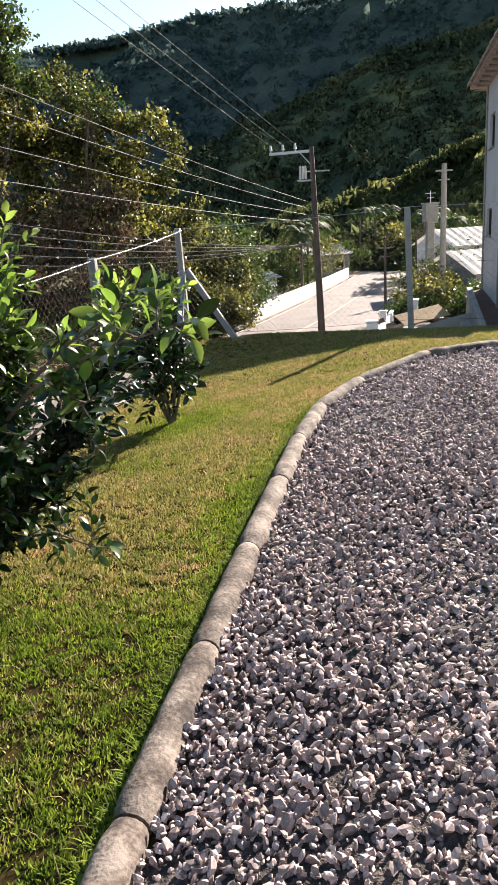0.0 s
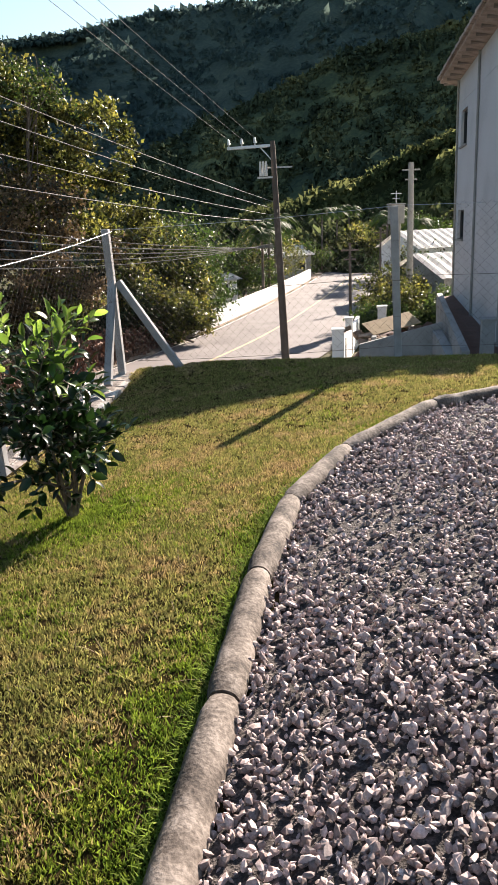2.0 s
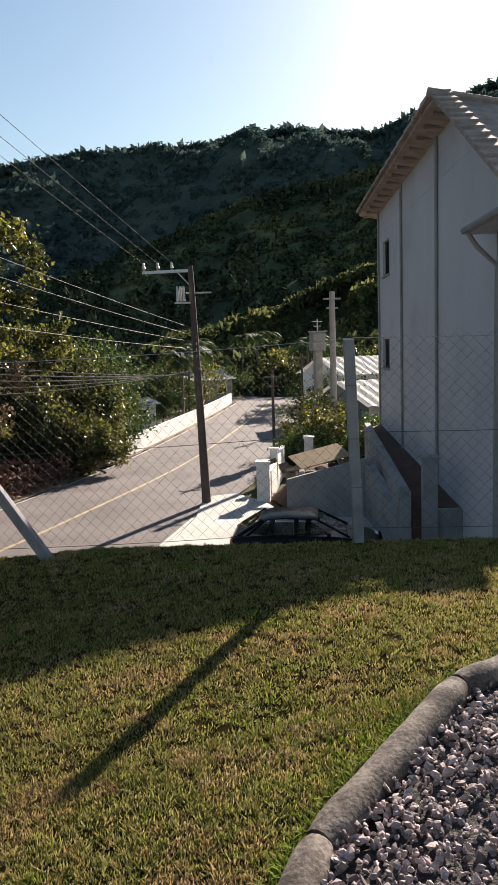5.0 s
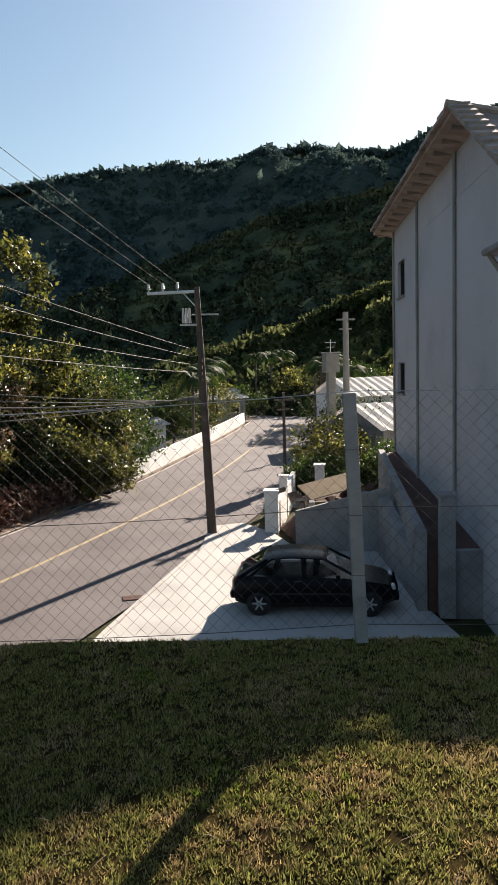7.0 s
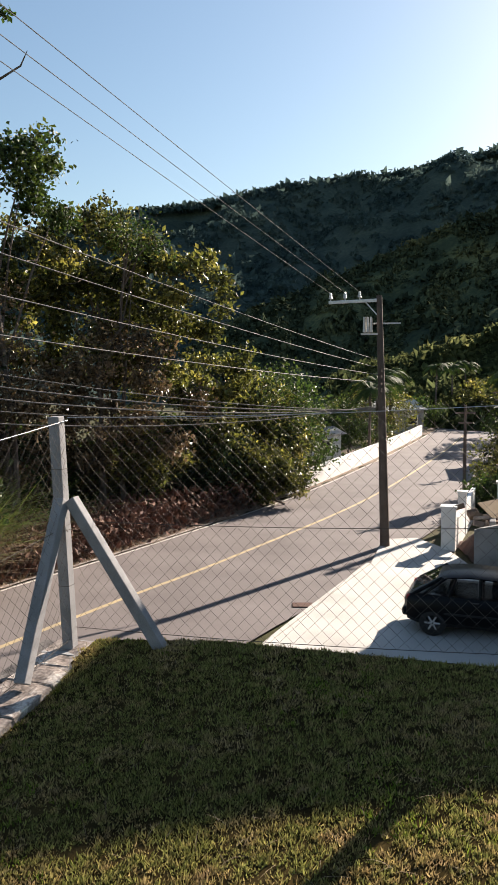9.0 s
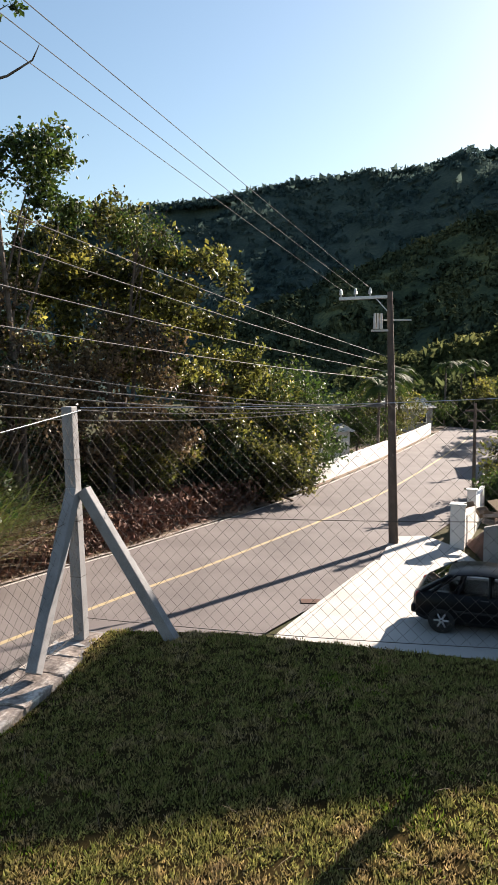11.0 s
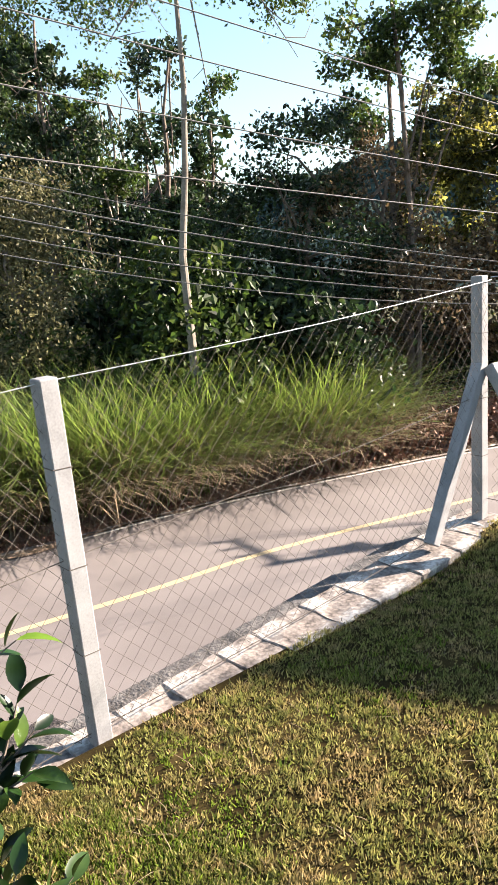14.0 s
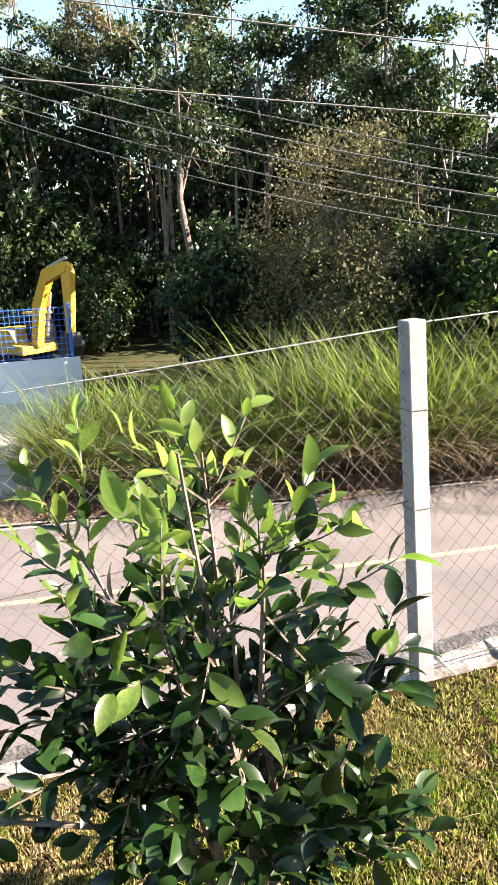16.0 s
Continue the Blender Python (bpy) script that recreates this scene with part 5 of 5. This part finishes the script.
tagged(mesh_from("dry_stems", *blades(rl, e, 0.07, 0.0014, 1.3, 1.2), LEAF["straw"]), "scattered dry straw stems in the lawn", "dry grass", kind="stuff")
# a fringe of longer grass leaning on the logs
fx, fy = [], []
for (x0, y0), (x1, y1) in list(zip(LOGS, LOGS[1:]))[1:13]:
    t = rl.uniform(0, 1, 900)
    d = Vector((x1 - x0, y1 - y0)).normalized()
    o = 0.06 + np.abs(rl.normal(0, 0.035, 900))
    fx.append(x0 + (x1 - x0) * t - d.y * o), fy.append(y0 + (y1 - y0) * t + d.x * o)
fx, fy = np.concatenate(fx), np.concatenate(fy)
tagged(mesh_from("edge_grass", *blades(rl, np.stack([fx, fy, lawn_z(fx, fy)], 1), 0.05, 0.0028, 0.9, 0.7), BLADE_GREEN), "longer grass along the log kerb", "grass", kind="stuff")

# ---- citrus bushes ----
def citrus(at, height, reach, twigs, seed, extra=(), singles=0, lean=(0, 0), leaf=(0.055, 0.115), bright=0.7):
    """A young citrus tree: stems that branch from the foot, leafy twigs, each leaf a folded blade."""
    rng = np.random.default_rng(seed)
    ob = thing("citrus_bush", "young citrus bush with glossy green leaves on the lawn", "bush", at)
    stems = []
    for k in range(7):
        ang = 2 * math.pi * k / 7 + rng.uniform(-0.4, 0.4)
        out = reach * rng.uniform(0.25, 0.75)
        top = height * rng.uniform(0.55, 0.98)
        pts = [Vector((0, 0, -0.05)), Vector((0.12 * math.cos(ang), 0.12 * math.sin(ang), 0.3)), Vector((0.55 * out * math.cos(ang), 0.55 * out * math.sin(ang), top * 0.6)), Vector((out * math.cos(ang), out * math.sin(ang), top))]
        pts = [q + Vector((*lean, 0)) * (max(0, q.z) / height) ** 1.3 for q in pts]
        smooth(part("stem", tube(bmesh.new(), pts, [0.016, 0.013, 0.009, 0.004], 6), BARK, ob))
        stems.append(pts)
    for pts in extra:
        smooth(part("stem", tube(bmesh.new(), pts, [0.012, 0.009, 0.006, 0.003], 6), BARK, ob))
    P0, D0 = [], []
    wood = bmesh.new()

    def twig(a, d, L):
        n = int(L / 0.034) + 2
        d = d.normalized()
        pts = [a + d * L * q / 3 + UP * 0.05 * L * q * q / 3 for q in range(4)]
        tube(wood, pts, [0.0045, 0.0035, 0.0028, 0.0015], 4, False)
        for q in range(n):
            t = q / (n - 1)
            c = pts[0].lerp(pts[3], 0.15 + 0.85 * t)
            phi = q * 2.4 + rng.uniform(-0.4, 0.4)
            s1 = d.orthogonal().normalized()
            s2 = d.cross(s1)
            o = s1 * math.cos(phi) + s2 * math.sin(phi)
            P0.append(c), D0.append((o * rng.uniform(0.7, 1.1) + d * (0.5 + 0.6 * t) + UP * 0.25).normalized())

    for k in range(twigs):
        pts = stems[k % 7]
        t = 0.25 + 0.75 * rng.uniform(0, 1) ** 0.8
        i = 1 if t < 0.6 else 2
        a = pts[i].lerp(pts[i + 1], (t - 0.25) / 0.35 if i == 1 else (t - 0.6) / 0.4)
        out = Vector((a.x, a.y, 0)).normalized()
        twig(a, out * rng.uniform(0.2, 1.0) + Vector(rng.normal(size=3)) * 0.55 + UP * rng.uniform(-0.15, 0.8), rng.uniform(0.16, 0.36))
    for pts in extra:
        for k in range(15):
            t = rng.uniform(0.1, 2.9) if k > 1 else 2.9 + 0.05 * k
            a = pts[int(t)].lerp(pts[int(t) + 1], t - int(t))
            twig(a, (pts[3] - pts[0]).normalized() * 0.7 + Vector(rng.normal(size=3)) * 0.6, rng.uniform(0.1, 0.2))
    tagged(part("twig", wood, BARK, ob), kind="stuff")
    n = len(P0)
    mats = []
    for c, d in zip(P0, D0):
        y = d
        x = y.cross(UP + Vector(rng.normal(size=3)) * 0.5).normalized()
        z = x.cross(y)
        mats.append(np.array(Matrix((x, y, z)).transposed()))
    mats, cs = np.array(mats), np.array([tuple(q) for q in P0])
    sz = rng.uniform(*leaf, (n, 1))
    # leaves high on the bush get the colour that imitates sunlight
    sunned = cs[:, 2] + rng.normal(0, 0.16, n) > bright * height
    cut = min(singles, n)
    pick = rng.permutation(n)
    rest = pick[cut:]
    for lit_tone, kind in ((False, "citrus"), (True, "sunned")):
        q = rest[sunned[rest] == lit_tone]
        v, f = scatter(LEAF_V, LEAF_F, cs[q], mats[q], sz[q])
        tagged(mesh_from("foliage", v, f, LEAF[kind], ob, "upper leaves coloured yellow-green as if sunlit" if lit_tone else "", flat=False), kind="stuff")
    if cut:
        shapes = []
        for kind in ("citrus", "sunned"):
            me = bpy.data.meshes.new("leaf")
            me.from_pydata(LEAF_V, [], LEAF_F)
            me.materials.append(LEAF[kind])
            me.polygons.foreach_set("use_smooth", [True] * len(LEAF_F))
            shapes.append(me)
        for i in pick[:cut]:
            lf = new("leaf", shapes[int(sunned[i])])
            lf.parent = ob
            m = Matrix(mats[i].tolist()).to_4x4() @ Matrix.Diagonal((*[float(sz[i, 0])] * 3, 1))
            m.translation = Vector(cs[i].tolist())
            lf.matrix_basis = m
    for k in range(3):
        bm = bmesh.new()
        bmesh.ops.create_icosphere(bm, subdivisions=2, radius=0.03, matrix=Matrix.Translation(Vector(P0[int(rng.integers(0, n))]) - UP * 0.05))
        smooth(part("fruit", bm, LEAF["citrus"], ob, "small unripe green fruit"))
    return ob


citrus((-0.1, -4.58, lawn_z(-0.1, -4.58)), 1.54, 0.46, 135, 81, singles=260, lean=(-0.15, -0.16),
       extra=([Vector((0, 0, 0.2)), Vector((0.12, 0.1, 0.4)), Vector((0.16, 0.2, 0.6)), Vector((0.16, 0.28, 0.82))], [Vector((0, 0, 0.2)), Vector((0.16, 0.12, 0.35)), Vector((0.2, 0.18, 0.44)), Vector((0.24, 0.25, 0.42))], [Vector((0, 0, 0.2)), Vector((-0.2, -0.3, 0.38)), Vector((-0.35, -0.6, 0.45)), Vector((-0.5, -0.9, 0.5))]))
citrus((-0.95, -7.85, lawn_z(-0.95, -7.85)), 1.7, 1.08, 680, 82, singles=120, leaf=(0.05, 0.1), bright=0.86,
       extra=([Vector((0, 0, 0.7)), Vector((0.5, -0.5, 1.2)), Vector((0.9, -1.1, 1.44)), Vector((1.23, -1.53, 1.57))], [Vector((0, 0, 0.6)), Vector((0.4, -0.3, 1.15)), Vector((0.7, -0.65, 1.4)), Vector((1.0, -0.9, 1.58))], [Vector((0, 0, 0.5)), Vector((0.3, -0.3, 0.85)), Vector((0.6, -0.7, 1.1)), Vector((0.85, -1.0, 1.25))], [Vector((0, 0, 0.2)), Vector((0.25, -0.2, 0.4)), Vector((0.5, -0.4, 0.5)), Vector((0.7, -0.5, 0.45))], [Vector((0, 0, 0.2)), Vector((0.1, -0.3, 0.5)), Vector((0.05, -0.55, 0.7)), Vector((0.0, -0.75, 0.8))]))

# ---- car ----
def car():
    ob = thing("car", "black hatchback parked on the pale slab", "car", (6.2, 10.88, G + 0.05), -17.4)

    def loft(sections):
        """Sections along x: (x, [(y, z), ...] of one half, from bottom to top)."""
        bm = bmesh.new()
        rings = []
        for x, half in sections:
            rings.append([bm.verts.new((x, -y, z)) for y, z in half] + [bm.verts.new((x, y, z)) for y, z in half[::-1]])
        for a, b in zip(rings, rings[1:]):
            for k in range(len(a)):
                j = (k + 1) % len(a)
                bm.faces.new((a[k], a[j], b[j], b[k]))
        bm.faces.new(rings[0][::-1]), bm.faces.new(rings[-1])
        return bm

    def lower(x, zb, w, zt):
        return x, [(w - 0.12, zb), (w - 0.02, zb + 0.1), (w, zb + 0.3), (w - 0.01, zt - 0.12), (w - 0.08, zt)]

    body = [lower(-1.86, 0.42, 0.66, 0.78), lower(-1.8, 0.3, 0.76, 0.92), lower(-1.6, 0.24, 0.81, 0.95), lower(-1.0, 0.2, 0.82, 0.93), lower(0, 0.2, 0.82, 0.91), lower(0.7, 0.2, 0.82, 0.9), lower(1.2, 0.22, 0.81, 0.82), lower(1.6, 0.25, 0.76, 0.74), lower(1.82, 0.3, 0.66, 0.62), lower(1.88, 0.38, 0.56, 0.55)]
    smooth(part("body", loft(body), BLACK, ob), 35)
    roof = [(-1.5, [(0.58, 1.27), (0.6, 1.3), (0.5, 1.33)]), (-1.3, [(0.6, 1.32), (0.61, 1.35), (0.52, 1.4)]), (-0.5, [(0.59, 1.36), (0.61, 1.39), (0.5, 1.44)]), (0.15, [(0.59, 1.33), (0.61, 1.36), (0.5, 1.41)]), (0.3, [(0.58, 1.29), (0.6, 1.31), (0.52, 1.34)])]
    smooth(part("roof_panel", loft(roof), BLACK, ob), 35)
    for name, c, size in (("rear_seat", (-0.95, 0, 0.9), (0.16, 1.2, 0.4)), ("front_seat", (0.05, -0.36, 0.95), (0.14, 0.46, 0.5)), ("front_seat", (0.05, 0.36, 0.95), (0.14, 0.46, 0.5))):
        part(name, boxes((c, size), bevel=0.04), DARK, ob, "dark seat back")
    for sgn in (-1, 1):
        for a, b, r in (((1.05, 0.69, 0.86), (0.26, 0.58, 1.33), 0.035), ((-0.25, 0.74, 0.9), (-0.25, 0.6, 1.36), 0.04), ((-0.92, 0.74, 0.9), (-0.92, 0.6, 1.36), 0.035), ((-1.72, 0.71, 0.92), (-1.42, 0.59, 1.33), 0.075), ((-1.5, 0.73, 0.92), (-1.3, 0.6, 1.34), 0.06)):
            part("pillar", tube(bmesh.new(), [(a[0], sgn * a[1], a[2]), (b[0], sgn * b[1], b[2])], r, 8), BLACK, ob)
    bm = bmesh.new()
    bm.faces.new([bm.verts.new(q) for q in ((1.02, -0.66, 0.87), (1.02, 0.66, 0.87), (0.28, 0.55, 1.32), (0.28, -0.55, 1.32))])
    bmesh.ops.solidify(bm, geom=bm.faces[:], thickness=0.01)
    part("windscreen", bm, CLEAR, ob)
    for sgn in (-1, 1):
        for pts, name in (([(-1.42, 0.99), (-0.98, 0.97), (-0.98, 1.26), (-1.25, 1.25)], "quarter_window"), ([(-0.86, 0.97), (-0.3, 0.96), (-0.3, 1.29), (-0.86, 1.28)], "side_window"), ([(-0.2, 0.96), (0.62, 0.95), (0.18, 1.27), (-0.2, 1.29)], "side_window")):
            bm = bmesh.new()
            vs = []
            for x, z in pts:
                y = 0.752 - (z - 0.9) * 0.29 + 0.012
                vs.append(bm.verts.new((x, sgn * y, z)))
            bm.faces.new(vs)
            bmesh.ops.solidify(bm, geom=bm.faces[:], thickness=0.012)
            part(name, bm, CLEAR, ob, "clear side window")
        part("mirror", box(bmesh.new(), (0.55, sgn * 0.84, 0.98), (0.1, 0.14, 0.1), Matrix(), 0.03), BLACK, ob)
        part("door_handle", box(bmesh.new(), (-0.35, sgn * 0.82, 0.84), (0.16, 0.03, 0.025), Matrix(), 0.008), DARK, ob)
        part("side_strip", box(bmesh.new(), (-0.05, sgn * 0.822, 0.52), (1.9, 0.015, 0.05), Matrix(), 0.005), RUBBER, ob)
        part("tail_light", box(bmesh.new(), (-1.79, sgn * 0.64, 0.78), (0.08, 0.16, 0.24), Matrix(), 0.02), LIGHTS["red"], ob, "red tail light")
        part("headlight", box(bmesh.new(), (1.78, sgn * 0.5, 0.62), (0.1, 0.28, 0.12), Matrix(), 0.03), LIGHTS["white"], ob, "clear headlight")
        for x in (-1.24, 1.24):
            c = Vector((x, sgn * 0.72, 0.285))
            bm = bmesh.new()
            prof = [(0.1, 0.17), (0.1, 0.25), (0.08, 0.285), (-0.08, 0.285), (-0.1, 0.25), (-0.1, 0.17)]
            rings = [[bm.verts.new(c + Vector((r * math.cos(t), q, r * math.sin(t)))) for t in (2 * math.pi * k / 28 for k in range(28))] for q, r in prof]
            for a, b in zip(rings, rings[1:]):
                for k in range(28):
                    bm.faces.new((a[k], a[(k + 1) % 28], b[(k + 1) % 28], b[k]))
            w = thing("wheel", "", "", (0, 0, 0))
            w.parent = ob
            smooth(part("tyre", bm, RUBBER, w))
            bm = bmesh.new()
            tube(bm, [c + Vector((0, sgn * 0.03, 0)), c + Vector((0, sgn * 0.075, 0))], [0.175, 0.165], 24)
            part("rim_disc", bm, DARK, w)
            bm = bmesh.new()
            for k in range(6):
                t = 2 * math.pi * k / 6
                tube(bm, [c + Vector((0.02 * math.cos(t), sgn * 0.09, 0.02 * math.sin(t))), c + Vector((0.165 * math.cos(t), sgn * 0.085, 0.165 * math.sin(t)))], [0.028, 0.018], 5)
            part("rim", bm, STEEL, w, "spoked alloy rim")
    bm = bmesh.new()
    bm.faces.new([bm.verts.new(q) for q in ((-1.79, -0.58, 0.98), (-1.79, 0.58, 0.98), (-1.48, 0.5, 1.33), (-1.48, -0.5, 1.33))])
    bmesh.ops.solidify(bm, geom=bm.faces[:], thickness=0.015)
    part("rear_window", bm, CLEAR, ob)
    part("bumper_rear", box(bmesh.new(), (-1.84, 0, 0.48), (0.14, 1.5, 0.2), Matrix(), 0.05), BLACK, ob)
    part("bumper_front", box(bmesh.new(), (1.84, 0, 0.42), (0.14, 1.3, 0.2), Matrix(), 0.05), BLACK, ob)
    part("plate", box(bmesh.new(), (-1.92, 0, 0.62), (0.015, 0.4, 0.12), Matrix(), 0.003), PAINT_WHITE, ob, "plain pale number plate")
    part("aerial", tube(bmesh.new(), [(-1.0, 0, 1.4), (-1.2, 0, 1.66)], 0.006, 5), DARK, ob)
    # a low roof and a raked tailgate
    for piece in ob.children:
        if piece.type == "MESH":
            for v in piece.data.vertices:
                if v.co.z > 0.86:
                    v.co.x += 0.75 * (v.co.z - 0.86) * max(0.0, min(1.0, (-0.55 - v.co.x) / 0.8))
                if v.co.z > 0.5:
                    v.co.z = 0.5 + (v.co.z - 0.5) * 0.9


car()

# ---- yard across the road ----
tagged(flat("yard_apron", [(-15.9, -3.6), (-14.35, -0.2), (-20, 2.1), (-25.6, 3.75), (-27.2, -6.5)], G - 0.05, G + 0.06, SLAB), "pale paved yard entrance beyond the road", "paved yard", kind="structure")
tagged(part("yard_wall", wall_run(bmesh.new(), (-25.3, 4.2), (-27.4, -6.5), G - 0.1, G + 1.55, G + 1.6, 0.25), WHITE_WALL), "white painted yard wall", "wall", kind="structure")


def mesh_fence():
    ob = thing("mesh_fence", "blue welded wire fence on the white wall", "fence")
    a, b = Vector((-25.5, 4.0)), Vector((-27.4, -6.5))
    d = (b - a).normalized()
    L = (b - a).length
    z0 = G + 1.56
    for k in range(5):
        q = a + d * (L * k / 4)
        part("post", boxes(((q.x, q.y, z0 + 1.0), (0.1, 0.1, 2.0)), bevel=0.01), BLUE, ob)
    for k in range(9):
        q0, q1 = a, b
        part("rail", tube(bmesh.new(), [(q0.x, q0.y, z0 + 0.08 + 0.22 * k), (q1.x, q1.y, z0 + 0.08 + 0.22 * k)], 0.012, 5), BLUE, ob)
    for k in range(60):
        q = a + d * (L * k / 60)
        part("bar", tube(bmesh.new(), [(q.x, q.y, z0), (q.x, q.y, z0 + 1.9)], 0.009, 4), BLUE, ob)


mesh_fence()


def excavator():
    ob = thing("excavator", "yellow tracked excavator with its boom folded down", "excavator", (-33.9, 4.6, G - 0.05), 20)
    ob.scale = (0.85, 0.85, 0.85)

    def plate(outline, y0, y1, name, mat, parent=ob, label=""):
        bm = bmesh.new()
        a = [bm.verts.new((x, y0, z)) for x, z in outline]
        b = [bm.verts.new((x, y1, z)) for x, z in outline]
        bm.faces.new(a), bm.faces.new(b[::-1])
        for k in range(len(a)):
            j = (k + 1) % len(a)
            bm.faces.new((a[k], b[k], b[j], a[j]))
        bmesh.ops.bevel(bm, geom=bm.edges[:], offset=0.025, segments=2, affect="EDGES")
        return part(name, bm, mat, parent, label)

    for y in (-1.25, 0.7):
        plate([(-1.9, 0.2), (-1.6, 0), (1.6, 0), (1.9, 0.2), (1.9, 0.6), (1.6, 0.85), (-1.6, 0.85), (-1.9, 0.6)], y, y + 0.55, "track", RUBBER, label="worn dark crawler track")
    plate([(-0.6, 0.8), (0.6, 0.8), (0.6, 1.05), (-0.6, 1.05)], -0.6, 0.6, "turntable", DARK)
    plate([(-2.2, 1.05), (1.5, 1.05), (1.5, 1.5), (0.2, 1.6), (0.0, 2.3), (-2.0, 2.3), (-2.3, 2.0)], -1.2, 1.2, "house_body", YELLOW, label="yellow engine housing")
    cab = plate([(0.1, 1.5), (1.45, 1.5), (1.5, 2.4), (1.1, 3.1), (0.1, 3.1)], 0.2, 1.15, "cab", GLASS, label="dark glazed cab")
    plate([(0.0, 3.1), (1.25, 3.1), (1.2, 3.22), (0.05, 3.22)], 0.1, 1.25, "cab_roof", YELLOW, cab)
    boom = plate([(1.2, 1.4), (1.7, 1.4), (2.2, 3.4), (3.0, 4.9), (4.6, 5.4), (4.7, 5.7), (4.4, 5.9), (2.7, 5.5), (1.6, 3.7)], -0.35, 0.1, "boom", YELLOW, label="bent yellow boom")
    plate([(4.3, 5.9), (4.8, 5.75), (4.9, 5.2), (4.5, 2.2), (4.15, 2.2), (4.15, 5.0)], -0.3, 0.05, "dipper", YELLOW, label="yellow dipper arm")
    plate([(4.0, 2.3), (4.6, 2.3), (4.9, 1.6), (4.5, 1.0), (3.7, 1.1), (3.6, 1.6)], -0.55, 0.3, "bucket", DARK, label="dark steel bucket")
    part("ram", tube(bmesh.new(), [(1.9, 0.25, 2.0), (2.5, 0.25, 4.3)], 0.08, 8), STEEL, boom)
    part("ram", tube(bmesh.new(), [(2.9, -0.1, 5.6), (4.4, -0.1, 6.05)], 0.08, 8), STEEL, boom)


excavator()
for k, (x, y, h) in enumerate(((-16.4, 6.2, 0.95), (-13.5, 8.0, 0.9))):
    ob = tagged(part("stake", tube(bmesh.new(), [(x, y, G - 0.1), (x - 0.06, y, G + h)], [0.06, 0.05], 7), BARK), "short weathered wooden stake in the verge", "stake")
